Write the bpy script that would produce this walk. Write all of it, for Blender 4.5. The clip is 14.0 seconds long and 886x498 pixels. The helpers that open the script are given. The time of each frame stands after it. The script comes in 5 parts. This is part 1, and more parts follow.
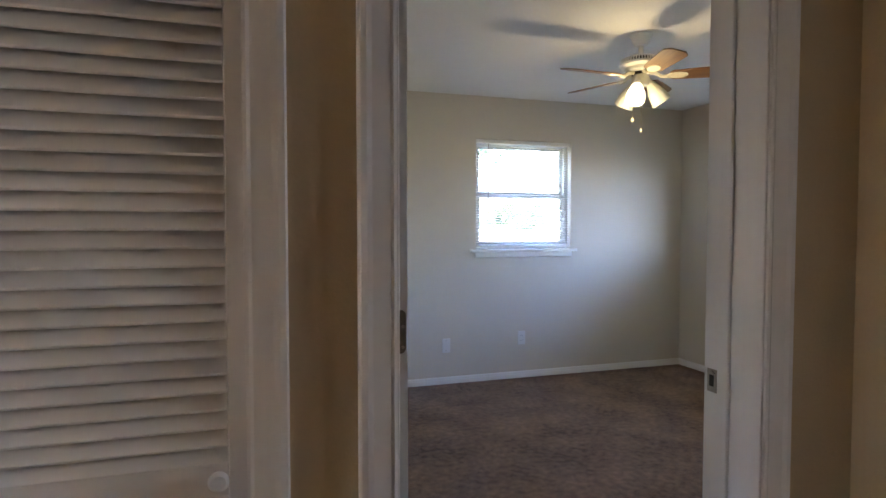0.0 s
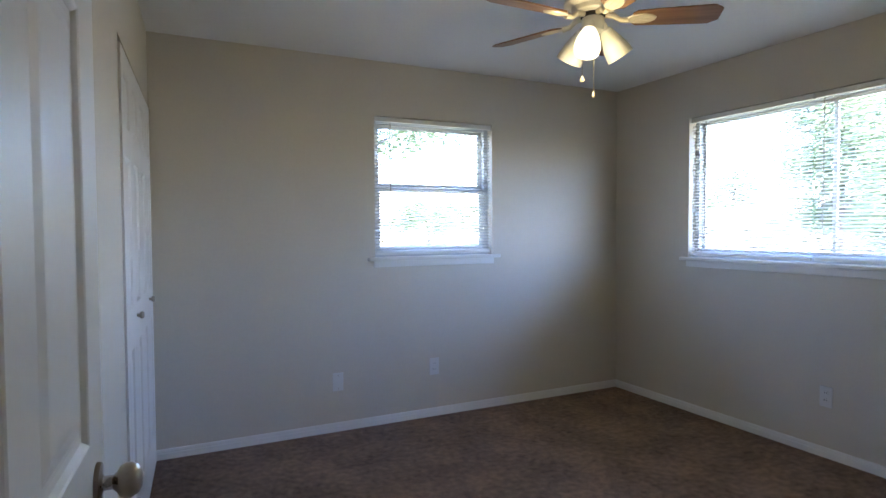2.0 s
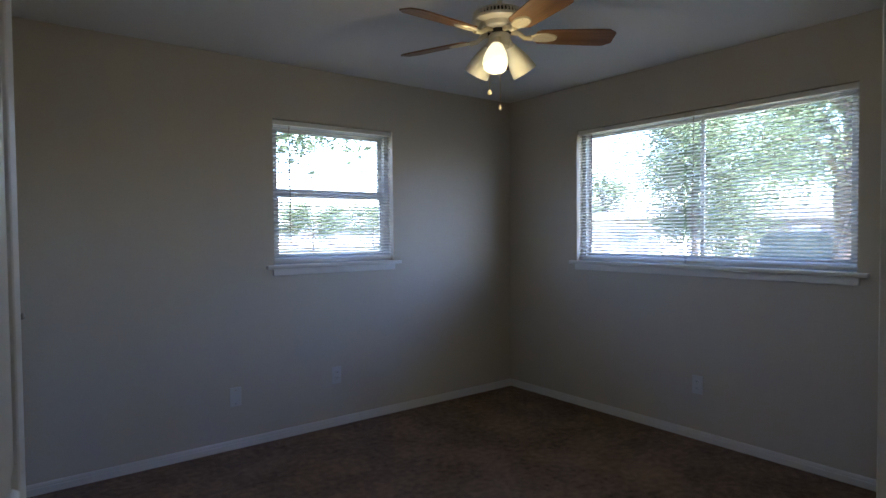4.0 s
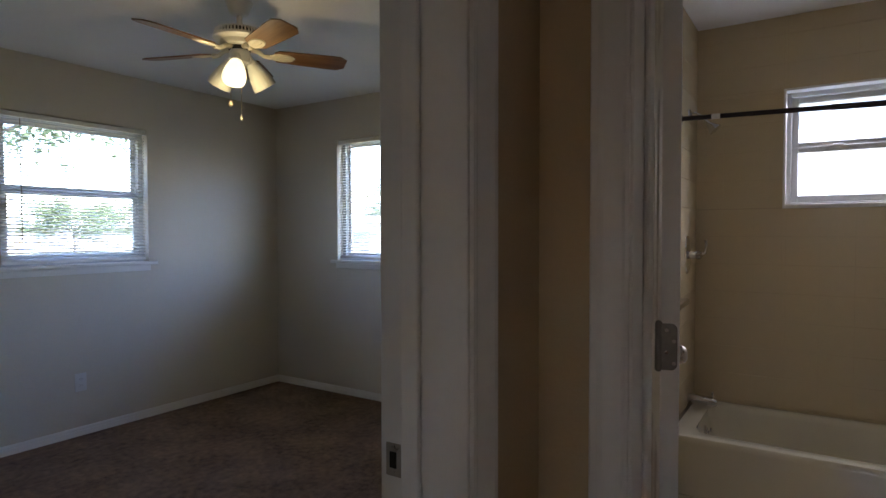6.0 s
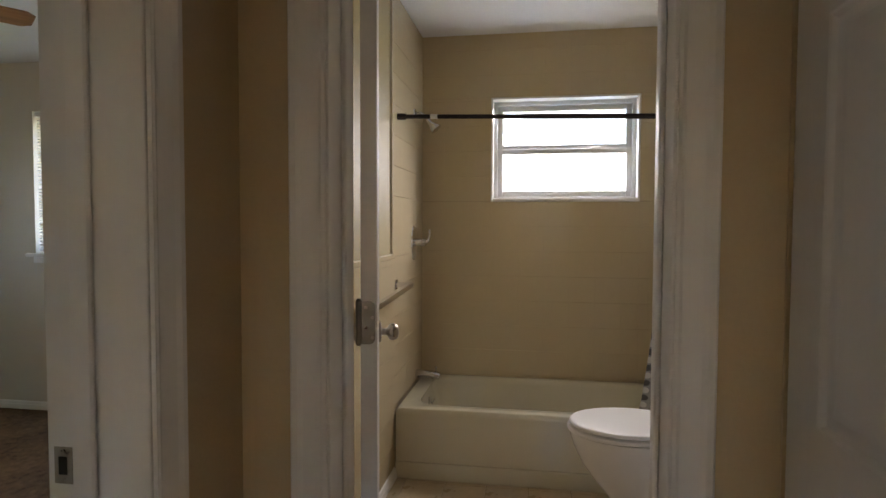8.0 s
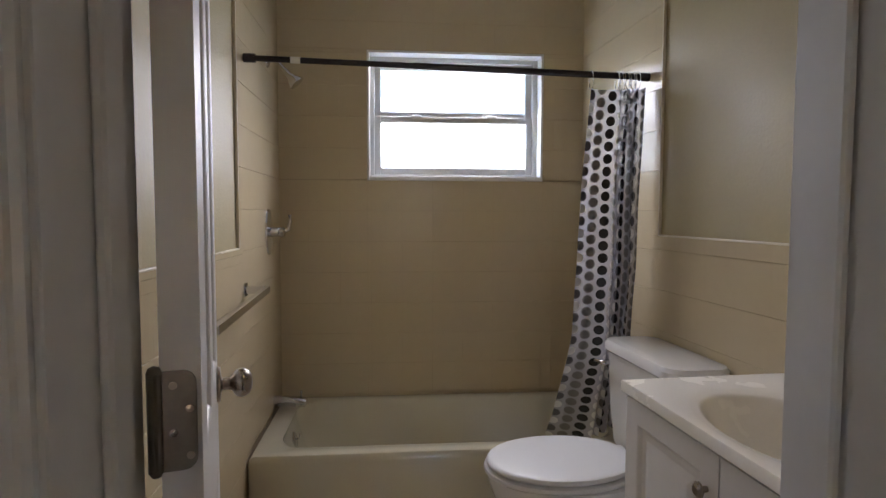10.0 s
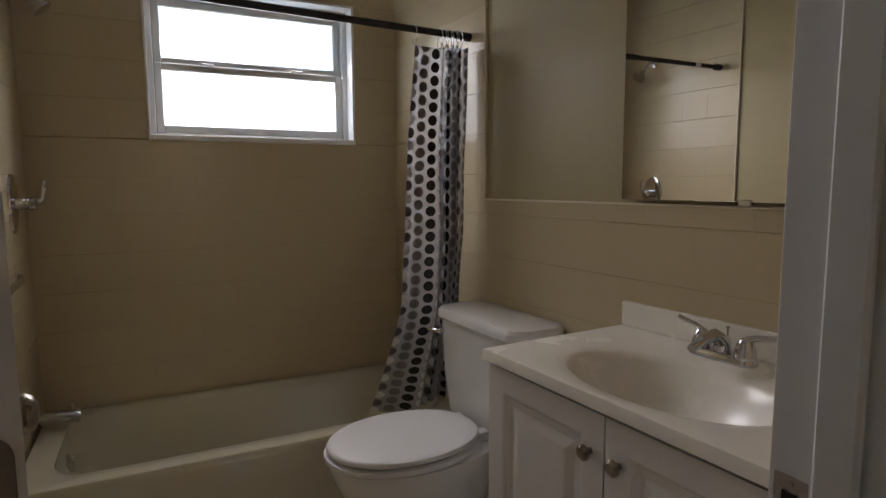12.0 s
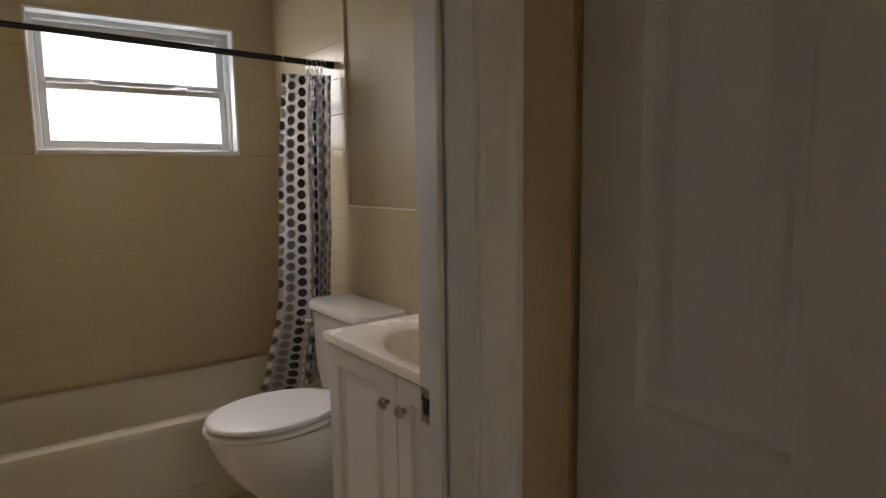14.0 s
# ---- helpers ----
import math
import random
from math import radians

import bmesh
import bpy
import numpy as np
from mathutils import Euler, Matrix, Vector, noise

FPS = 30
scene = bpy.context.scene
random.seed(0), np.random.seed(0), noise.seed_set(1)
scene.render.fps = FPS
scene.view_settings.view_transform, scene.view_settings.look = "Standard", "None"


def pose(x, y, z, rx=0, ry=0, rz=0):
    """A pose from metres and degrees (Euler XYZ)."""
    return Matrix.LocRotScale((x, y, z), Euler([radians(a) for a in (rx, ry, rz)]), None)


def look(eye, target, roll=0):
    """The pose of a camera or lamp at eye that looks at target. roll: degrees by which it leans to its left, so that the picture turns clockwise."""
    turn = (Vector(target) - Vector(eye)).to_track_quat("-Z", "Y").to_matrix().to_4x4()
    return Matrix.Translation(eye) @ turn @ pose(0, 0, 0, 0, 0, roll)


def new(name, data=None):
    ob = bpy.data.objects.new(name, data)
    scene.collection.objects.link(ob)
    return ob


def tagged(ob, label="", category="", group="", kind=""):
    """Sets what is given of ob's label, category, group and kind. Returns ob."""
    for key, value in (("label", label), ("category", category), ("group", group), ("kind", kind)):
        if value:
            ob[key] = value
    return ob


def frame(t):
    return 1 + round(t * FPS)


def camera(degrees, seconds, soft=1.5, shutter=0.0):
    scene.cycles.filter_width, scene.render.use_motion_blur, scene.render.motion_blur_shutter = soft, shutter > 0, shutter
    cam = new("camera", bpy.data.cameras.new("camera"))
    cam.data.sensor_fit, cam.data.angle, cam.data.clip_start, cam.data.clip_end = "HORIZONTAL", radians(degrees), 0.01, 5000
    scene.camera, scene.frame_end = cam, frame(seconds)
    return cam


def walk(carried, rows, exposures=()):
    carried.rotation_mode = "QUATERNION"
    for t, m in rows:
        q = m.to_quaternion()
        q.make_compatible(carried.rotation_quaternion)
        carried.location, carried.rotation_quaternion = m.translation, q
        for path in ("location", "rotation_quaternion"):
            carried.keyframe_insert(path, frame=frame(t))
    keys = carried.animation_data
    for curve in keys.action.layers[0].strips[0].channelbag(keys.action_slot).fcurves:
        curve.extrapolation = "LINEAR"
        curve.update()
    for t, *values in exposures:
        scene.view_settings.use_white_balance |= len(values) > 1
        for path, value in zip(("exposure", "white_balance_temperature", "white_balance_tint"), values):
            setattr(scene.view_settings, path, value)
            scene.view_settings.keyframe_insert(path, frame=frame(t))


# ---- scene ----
cam = camera(74.4, 14.0)
PATH = [
    (0, (0.499, 0.423, 1.3), (1.105, 2.327, 1.224), -0.0),
    (0.5, (0.540, 0.564, 1.299), (1.343, 2.393, 1.224), -0.3),
    (1, (0.687, 0.828, 1.307), (1.555, 2.628, 1.226), -0.2),
    (1.5, (0.804, 1.114, 1.291), (1.692, 2.905, 1.216), -0.3),
    (2, (0.947, 1.362, 1.295), (1.831, 3.155, 1.225), -0.3),
    (4.5, (0.827, 1.413, 1.323), (2.178, 2.886, 1.261), -0.3),
    (5, (0.832, 1.297, 1.333), (2.304, 2.649, 1.267), -0.0),
    (5.5, (0.826, 1.144, 1.335), (2.389, 2.390, 1.268), -0.0),
    (6, (0.785, 0.979, 1.309), (2.464, 2.065, 1.252), -0.1),
    (6.5, (0.775, 0.89, 1.305), (2.547, 1.814, 1.243), -0.1),
    (7, (0.776, 0.858, 1.3), (2.626, 1.616, 1.237), -0.0),
    (7.5, (0.788, 0.867, 1.29), (2.712, 1.411, 1.228), -0.0),
    (8, (0.789, 0.871, 1.292), (2.762, 1.189, 1.209), 0.2),
    (10.5, (1.657, 1.059, 1.261), (3.632, 0.764, 1.146), 0.1),
    (11, (1.765, 1.067, 1.252), (3.706, 0.601, 1.134), 0.1),
    (11.5, (1.727, 1.104, 1.246), (3.59, 0.397, 1.075), -0.1),
    (12, (1.668, 1.148, 1.244), (3.448, 0.264, 1.027), -0.3),
    (12.5, (1.549, 1.2, 1.259), (3.278, 0.223, 1.03), -0.4),
    (13, (1.43, 1.206, 1.293), (3.123, 0.168, 1.053), -0.5),
    (13.5, (1.332, 1.149, 1.288), (3.012, 0.088, 1.059), -0.7),
    (14, (1.231, 1.106, 1.307), (2.882, 0.003, 1.064), -0.8),
]
EXPOSURES = [(0.0, 5.1, 5750, 25), (1.0, 5.38, 5700, 25), (2.2, 4.65, 5550, 25), (4.3, 3.65, 5600, 26), (5.5, 3.9, 5750, 26), (6.5, 3.87, 6000, 23), (7.0, 4.1, 6300, 21), (8.0, 4.55, 6600, 20), (10.5, 4.3, 5850, 22), (11.0, 4.0, 5950, 22), (11.5, 3.8, 6150, 22), (12.0, 3.75, 6350, 21), (12.5, 3.85, 6450, 20), (13.0, 4.1, 6600, 20), (14.0, 4.2, 6700, 20)]
walk(cam, [(t, look(eye, target, roll)) for t, eye, target, roll in PATH], EXPOSURES)

# ---- world, sun and lights ----
world = bpy.data.worlds.new("sky")
scene.world = world
world.use_nodes = True
wn = world.node_tree
sky = wn.nodes.new("ShaderNodeTexSky")
sky.sky_type = "NISHITA"
sky.sun_disc = False
sky.sun_elevation = radians(52)
sky.sun_rotation = radians(215)
wn.links.new(sky.outputs[0], wn.nodes["Background"].inputs[0])
wn.nodes["Background"].inputs[1].default_value = 0.15
sun_data = bpy.data.lights.new("sun", "SUN")
sun_data.energy, sun_data.angle, sun_data.color = 4.0, radians(0.5), (1.0, 0.95, 0.88)
sun = new("sun", sun_data)
sun.matrix_world = look((-8, -12, 18), (0, 0, 0))

bath_day = bpy.data.lights.new("bath_window_daylight", "AREA")
bath_day.shape, bath_day.size, bath_day.size_y = "RECTANGLE", 0.83, 0.58
bath_day.energy, bath_day.color = 0.60, (1.0, 0.98, 0.95)
bath_day.spread = radians(120)
bl = new("bath_window_daylight", bath_day)
bl.matrix_world = look((4.44, 0.719, 1.74), (2.7, 0.95, 0.6), 0)

# ---- materials ----
def mat(name, base, rough=0.5, metal=0.0, vary=0.06, scale=6.0, grain=120.0, bump=0.0, bump_scale=200.0, island=0.0, coat=0.0, spec=0.5):
    """A painted or plain solid surface: base colour varied at two scales, fine relief, roughness varied."""
    m = bpy.data.materials.new(name)
    m.use_nodes = True
    nt = m.node_tree
    b = nt.nodes["Principled BSDF"]
    tc = nt.nodes.new("ShaderNodeTexCoord")
    n1, n2 = nt.nodes.new("ShaderNodeTexNoise"), nt.nodes.new("ShaderNodeTexNoise")
    n1.inputs["Scale"].default_value, n2.inputs["Scale"].default_value = scale, grain
    n1.inputs["Detail"].default_value = 5
    for n in (n1, n2):
        nt.links.new(tc.outputs["Object"], n.inputs["Vector"])
    add = nt.nodes.new("ShaderNodeMath")
    add.operation = "ADD"
    nt.links.new(n1.outputs[0], add.inputs[0])
    nt.links.new(n2.outputs[0], add.inputs[1])
    last = add
    if island:
        info = nt.nodes.new("ShaderNodeObjectInfo")
        ma = nt.nodes.new("ShaderNodeMath")
        ma.operation = "MULTIPLY_ADD"
        ma.inputs[1].default_value = island
        nt.links.new(info.outputs["Random"], ma.inputs[0])
        nt.links.new(add.outputs[0], ma.inputs[2])
        last = ma
    ramp = nt.nodes.new("ShaderNodeMapRange")
    ramp.inputs[1].default_value, ramp.inputs[2].default_value = 0.6, 1.4 + island
    ramp.inputs[3].default_value, ramp.inputs[4].default_value = 1 - vary, 1 + vary
    nt.links.new(last.outputs[0], ramp.inputs[0])
    mul = nt.nodes.new("ShaderNodeVectorMath")
    mul.operation = "SCALE"
    mul.inputs[0].default_value = base
    nt.links.new(ramp.outputs[0], mul.inputs["Scale"])
    nt.links.new(mul.outputs[0], b.inputs["Base Color"])
    rr = nt.nodes.new("ShaderNodeMapRange")
    rr.inputs[1].default_value, rr.inputs[2].default_value = 0.3, 0.7
    rr.inputs[3].default_value, rr.inputs[4].default_value = rough * 0.85, min(rough * 1.15, 1)
    nt.links.new(n1.outputs[0], rr.inputs[0])
    nt.links.new(rr.outputs[0], b.inputs["Roughness"])
    b.inputs["Metallic"].default_value = metal
    b.inputs["Coat Weight"].default_value = coat
    b.inputs["Specular IOR Level"].default_value = spec
    if bump:
        n3 = nt.nodes.new("ShaderNodeTexNoise")
        n3.inputs["Scale"].default_value = bump_scale
        n3.inputs["Detail"].default_value = 3
        nt.links.new(tc.outputs["Object"], n3.inputs["Vector"])
        bp = nt.nodes.new("ShaderNodeBump")
        bp.inputs["Strength"].default_value = bump
        bp.inputs["Distance"].default_value = 0.004
        nt.links.new(n3.outputs[0], bp.inputs["Height"])
        nt.links.new(bp.outputs[0], b.inputs["Normal"])
    return m


WALL = mat("wall_paint", (0.615, 0.56, 0.47), 0.55, vary=0.03, scale=2.5, grain=90, bump=0.25, bump_scale=110)
BATHPAINT = mat("bath_paint", (0.41, 0.34, 0.175), 0.55, vary=0.03, scale=2.5, grain=90, bump=0.2, bump_scale=110)
# Beige house paint with warm lamp light put into the colour.
HALLWARMPAINT = mat("hall_paint_warm_light", (0.53, 0.405, 0.24), 0.5, vary=0.03, scale=2.5, grain=90, bump=0.25, bump_scale=110)
CEIL = mat("ceiling_paint", (0.85, 0.845, 0.845), 0.8, vary=0.03, scale=1.5, grain=60, bump=0.3, bump_scale=90)
TRIM = mat("trim_paint", (0.76, 0.74, 0.71), 0.36, vary=0.02, scale=7, grain=60, bump=0.012, bump_scale=45)
DOORPAINT = mat("door_paint", (0.76, 0.74, 0.715), 0.34, vary=0.02, scale=5, grain=70, bump=0.015, bump_scale=60)
TILE = mat("wall_tile_glaze", (0.55, 0.455, 0.295), 0.24, vary=0.02, scale=3, grain=25, spec=0.3, island=0.03, bump=0.02, bump_scale=14)
GROUT = mat("grout", (0.42, 0.34, 0.225), 0.85, vary=0.12, scale=9, grain=150, bump=0.3)
FTILE = mat("floor_tile", (0.52, 0.42, 0.28), 0.3, vary=0.12, scale=9, grain=60, island=0.2, bump=0.05, bump_scale=40)
PORCELAIN = mat("porcelain", (0.73, 0.72, 0.69), 0.07, vary=0.01, coat=0.5)
TUBGLAZE = mat("tub_enamel", (0.60, 0.56, 0.425), 0.12, vary=0.02, scale=4, coat=0.4)
PLASTIC = mat("white_plastic", (0.68, 0.67, 0.65), 0.42, vary=0.015)
MARBLE = mat("cultured_marble", (0.92, 0.88, 0.79), 0.26, vary=0.02, scale=5, coat=0.08)
CHROME = mat("chrome", (0.66, 0.67, 0.70), 0.07, 1.0, vary=0.02)
NICKEL = mat("satin_nickel", (0.37, 0.33, 0.28), 0.3, 1.0, vary=0.06, scale=30)
BRONZE = mat("hinge_bronze", (0.20, 0.18, 0.155), 0.38, 1.0, vary=0.12, scale=40, bump=0.05)
RODPAINT = mat("rod_enamel", (0.035, 0.03, 0.035), 0.22, 0.3, vary=0.1)
# Near-black: shade inside holes and vents, also tyres and the fan's flywheel.
DARK = mat("dark_void", (0.02, 0.018, 0.016), 0.8)
VINYL = mat("window_vinyl", (0.80, 0.80, 0.79), 0.32, vary=0.02)
SLAT = mat("blind_slat", (0.80, 0.79, 0.76), 0.42, vary=0.02)
FANWHITE = mat("fan_enamel", (0.74, 0.72, 0.66), 0.3, vary=0.02)
BRASS = mat("antique_white_metal", (0.72, 0.66, 0.50), 0.3, 0.2, vary=0.04)
CHAIN = mat("chain_brass", (0.6, 0.5, 0.3), 0.3, 1.0)
MIRROR = mat("mirror_silver", (0.93, 0.94, 0.93), 0.015, 1.0, vary=0.004)
# Bedroom window frames: their backlit blue-grey shade is put into the colour.
BACKLITFRAME = mat("backlit_frame_paint", (0.60, 0.61, 0.63), 0.4, vary=0.03)
ALU = mat("window_aluminium", (0.62, 0.62, 0.61), 0.4, 0.5, vary=0.04)


def wood(name, c0, c1, scale=14.0):
    m = bpy.data.materials.new(name)
    m.use_nodes = True
    nt = m.node_tree
    b = nt.nodes["Principled BSDF"]
    tc, mp = nt.nodes.new("ShaderNodeTexCoord"), nt.nodes.new("ShaderNodeMapping")
    mp.inputs["Scale"].default_value = (1.5, 22, 22)
    n = nt.nodes.new("ShaderNodeTexNoise")
    n.inputs["Scale"].default_value, n.inputs["Detail"].default_value = scale / 6, 6
    cr = nt.nodes.new("ShaderNodeValToRGB")
    cr.color_ramp.elements[0].color, cr.color_ramp.elements[1].color = (*c0, 1), (*c1, 1)
    cr.color_ramp.elements[0].position, cr.color_ramp.elements[1].position = 0.35, 0.65
    nt.links.new(tc.outputs["Object"], mp.inputs[0])
    nt.links.new(mp.outputs[0], n.inputs["Vector"])
    nt.links.new(n.outputs[0], cr.inputs[0])
    nt.links.new(cr.outputs[0], b.inputs["Base Color"])
    b.inputs["Roughness"].default_value = 0.35
    return m


BLADEWOOD = wood("blade_oak", (0.155, 0.078, 0.032), (0.225, 0.122, 0.052))


def carpet_mat():
    m = bpy.data.materials.new("carpet_pile")
    m.use_nodes = True
    nt = m.node_tree
    b = nt.nodes["Principled BSDF"]
    tc = nt.nodes.new("ShaderNodeTexCoord")
    fine, mid, big = (nt.nodes.new("ShaderNodeTexNoise") for _ in range(3))
    for n, s, d in ((fine, 190, 4), (mid, 26, 4), (big, 3.2, 4)):
        n.inputs["Scale"].default_value, n.inputs["Detail"].default_value = s, d
        nt.links.new(tc.outputs["Object"], n.inputs["Vector"])
    cr = nt.nodes.new("ShaderNodeValToRGB")
    cr.color_ramp.elements[0].color, cr.color_ramp.elements[1].color = (0.036, 0.022, 0.015, 1), (0.31, 0.192, 0.118, 1)
    cr.color_ramp.elements[0].position, cr.color_ramp.elements[1].position = 0.37, 0.65
    a1, a2 = nt.nodes.new("ShaderNodeMath"), nt.nodes.new("ShaderNodeMath")
    a1.operation = a2.operation = "MULTIPLY_ADD"
    a1.inputs[1].default_value, a2.inputs[1].default_value = 0.31, 0.27
    nt.links.new(mid.outputs[0], a1.inputs[0])
    half = nt.nodes.new("ShaderNodeMath")
    half.operation = "MULTIPLY"
    half.inputs[1].default_value = 0.46
    nt.links.new(fine.outputs[0], half.inputs[0])
    nt.links.new(half.outputs[0], a1.inputs[2])
    nt.links.new(big.outputs[0], a2.inputs[0])
    nt.links.new(a1.outputs[0], a2.inputs[2])
    nt.links.new(a2.outputs[0], cr.inputs[0])
    nt.links.new(cr.outputs[0], b.inputs["Base Color"])
    b.inputs["Roughness"].default_value = 0.95
    b.inputs["Specular IOR Level"].default_value = 0.1
    b.inputs["Sheen Weight"].default_value = 0.08
    bp = nt.nodes.new("ShaderNodeBump")
    bp.inputs["Strength"].default_value, bp.inputs["Distance"].default_value = 0.9, 0.012
    nt.links.new(a1.outputs[0], bp.inputs["Height"])
    nt.links.new(bp.outputs[0], b.inputs["Normal"])
    return m


CARPET = carpet_mat()


def clear_pane(name):
    m = bpy.data.materials.new(name)
    m.use_nodes = True
    nt = m.node_tree
    for n in list(nt.nodes):
        if n.type != "OUTPUT_MATERIAL":
            nt.nodes.remove(n)
    mix, tr, gl = nt.nodes.new("ShaderNodeMixShader"), nt.nodes.new("ShaderNodeBsdfTransparent"), nt.nodes.new("ShaderNodeBsdfGlossy")
    gl.inputs["Roughness"].default_value = 0.02
    tr.inputs[0].default_value = (0.93, 0.95, 0.94, 1)
    mix.inputs[0].default_value = 0.06
    nt.links.new(tr.outputs[0], mix.inputs[1])
    nt.links.new(gl.outputs[0], mix.inputs[2])
    nt.links.new(mix.outputs[0], nt.nodes["Material Output"].inputs[0])
    return m


def frosted_pane(name):
    m = bpy.data.materials.new(name)
    m.use_nodes = True
    nt = m.node_tree
    for n in list(nt.nodes):
        if n.type != "OUTPUT_MATERIAL":
            nt.nodes.remove(n)
    mix, tr, gl = nt.nodes.new("ShaderNodeMixShader"), nt.nodes.new("ShaderNodeBsdfTranslucent"), nt.nodes.new("ShaderNodeBsdfGlossy")
    gl.inputs["Roughness"].default_value = 0.25
    tr.inputs[0].default_value = (0.72, 0.74, 0.74, 1)
    mix.inputs[0].default_value = 0.04
    nt.links.new(tr.outputs[0], mix.inputs[1])
    nt.links.new(gl.outputs[0], mix.inputs[2])
    nt.links.new(mix.outputs[0], nt.nodes["Material Output"].inputs[0])
    return m


PANE = clear_pane("window_glass")
FROST = frosted_pane("frosted_glass")


def glow_shade():
    m = bpy.data.materials.new("lit_shade_glass")
    m.use_nodes = True
    b = m.node_tree.nodes["Principled BSDF"]
    b.inputs["Base Color"].default_value = (0.9, 0.85, 0.7, 1)
    b.inputs["Emission Color"].default_value = (1.0, 0.86, 0.38, 1)
    b.inputs["Emission Strength"].default_value = LAMP_GLOW
    return m


def shade_mat():
    m = mat("shade_glass", (0.66, 0.66, 0.60), 0.6, vary=0.02, spec=0.25)
    b = m.node_tree.nodes["Principled BSDF"]
    b.inputs["Subsurface Weight"].default_value = 0.0
    b.inputs["Transmission Weight"].default_value = 0.0
    return m


LAMP_GLOW = 0.13
LIT = glow_shade()
SHADE = shade_mat()


def curtain_mat():
    """Clear vinyl printed with staggered columns of dots; each column keeps its own grey, and one has every other dot pale."""
    m = bpy.data.materials.new("dotted_vinyl")
    m.use_nodes = True
    nt = m.node_tree
    b = nt.nodes["Principled BSDF"]

    def calc(op, a, c=0.0, d=None):
        n = nt.nodes.new("ShaderNodeMath")
        n.operation = op
        for k, v in enumerate((a, c) if d is None else (a, c, d)):
            if isinstance(v, (int, float)):
                n.inputs[k].default_value = v
            else:
                nt.links.new(v, n.inputs[k])
        return n.outputs[0]

    uv, sep = nt.nodes.new("ShaderNodeUVMap"), nt.nodes.new("ShaderNodeSeparateXYZ")
    nt.links.new(uv.outputs[0], sep.inputs[0])
    pitch = 0.0475
    cu = calc("DIVIDE", sep.outputs[0], pitch)
    col = calc("FLOOR", cu)
    cv = calc("ADD", calc("DIVIDE", sep.outputs[1], pitch), calc("MULTIPLY", calc("MODULO", col, 2.0), 0.5))
    row = calc("FLOOR", cv)
    du, dv = calc("SUBTRACT", calc("FRACT", cu), 0.5), calc("SUBTRACT", calc("FRACT", cv), 0.5)
    dist = calc("SQRT", calc("ADD", calc("MULTIPLY", du, du), calc("MULTIPLY", dv, dv)))
    inside = calc("LESS_THAN", dist, 0.40)
    four = calc("MODULO", col, 4.0)
    odd = calc("MULTIPLY", calc("LESS_THAN", four, 0.5), calc("MODULO", row, 2.0))
    tone = calc("ADD", calc("DIVIDE", calc("ADD", four, 0.5), 5.0), calc("MULTIPLY", odd, 0.8))
    cr = nt.nodes.new("ShaderNodeValToRGB")
    cr.color_ramp.interpolation = "CONSTANT"
    els = cr.color_ramp.elements
    els[0].color, els[1].color, els[1].position = (0.10, 0.10, 0.11, 1), (0.17, 0.165, 0.165, 1), 0.2
    for p, g in ((0.4, 0.022), (0.6, 0.55), (0.8, 0.60)):
        els.new(p).color = (g, g, g * 1.02, 1)
    nt.links.new(tone, cr.inputs[0])
    nt.links.new(cr.outputs[0], b.inputs["Base Color"])
    b.inputs["Roughness"].default_value = 0.25
    tr, tl, gl = nt.nodes.new("ShaderNodeBsdfTransparent"), nt.nodes.new("ShaderNodeBsdfTranslucent"), nt.nodes.new("ShaderNodeBsdfGlossy")
    df = nt.nodes.new("ShaderNodeBsdfDiffuse")
    df.inputs[0].default_value = (0.48, 0.48, 0.55, 1)
    tl.inputs[0].default_value = (0.46, 0.46, 0.49, 1)
    gl.inputs["Roughness"].default_value = 0.12
    m1, m2, m3, m4 = (nt.nodes.new("ShaderNodeMixShader") for _ in range(4))
    m1.inputs[0].default_value, m2.inputs[0].default_value, m3.inputs[0].default_value = 0.5, 0.33, 0.10
    nt.links.new(tr.outputs[0], m2.inputs[2])
    nt.links.new(tl.outputs[0], m1.inputs[1])
    nt.links.new(df.outputs[0], m1.inputs[2])
    nt.links.new(m1.outputs[0], m2.inputs[1])
    nt.links.new(m2.outputs[0], m3.inputs[1])
    nt.links.new(gl.outputs[0], m3.inputs[2])
    nt.links.new(inside, m4.inputs[0])
    nt.links.new(m3.outputs[0], m4.inputs[1])
    nt.links.new(b.outputs[0], m4.inputs[2])
    nt.links.new(m4.outputs[0], nt.nodes["Material Output"].inputs[0])
    return m


CURTAIN = curtain_mat()


def leaf_mat(name, c):
    m = bpy.data.materials.new(name)
    m.use_nodes = True
    nt = m.node_tree
    for n in list(nt.nodes):
        if n.type != "OUTPUT_MATERIAL":
            nt.nodes.remove(n)
    geo = nt.nodes.new("ShaderNodeNewGeometry")
    mr = nt.nodes.new("ShaderNodeMapRange")
    mr.inputs[3].default_value, mr.inputs[4].default_value = 0.6, 1.5
    nt.links.new(geo.outputs["Random Per Island"], mr.inputs[0])
    mul = nt.nodes.new("ShaderNodeVectorMath")
    mul.operation = "SCALE"
    mul.inputs[0].default_value = c
    nt.links.new(mr.outputs[0], mul.inputs["Scale"])
    d, t, mix = nt.nodes.new("ShaderNodeBsdfDiffuse"), nt.nodes.new("ShaderNodeBsdfTranslucent"), nt.nodes.new("ShaderNodeMixShader")
    mix.inputs[0].default_value = 0.5
    for s in (d, t):
        nt.links.new(mul.outputs[0], s.inputs[0])
    nt.links.new(d.outputs[0], mix.inputs[1])
    nt.links.new(t.outputs[0], mix.inputs[2])
    nt.links.new(mix.outputs[0], nt.nodes["Material Output"].inputs[0])
    return m


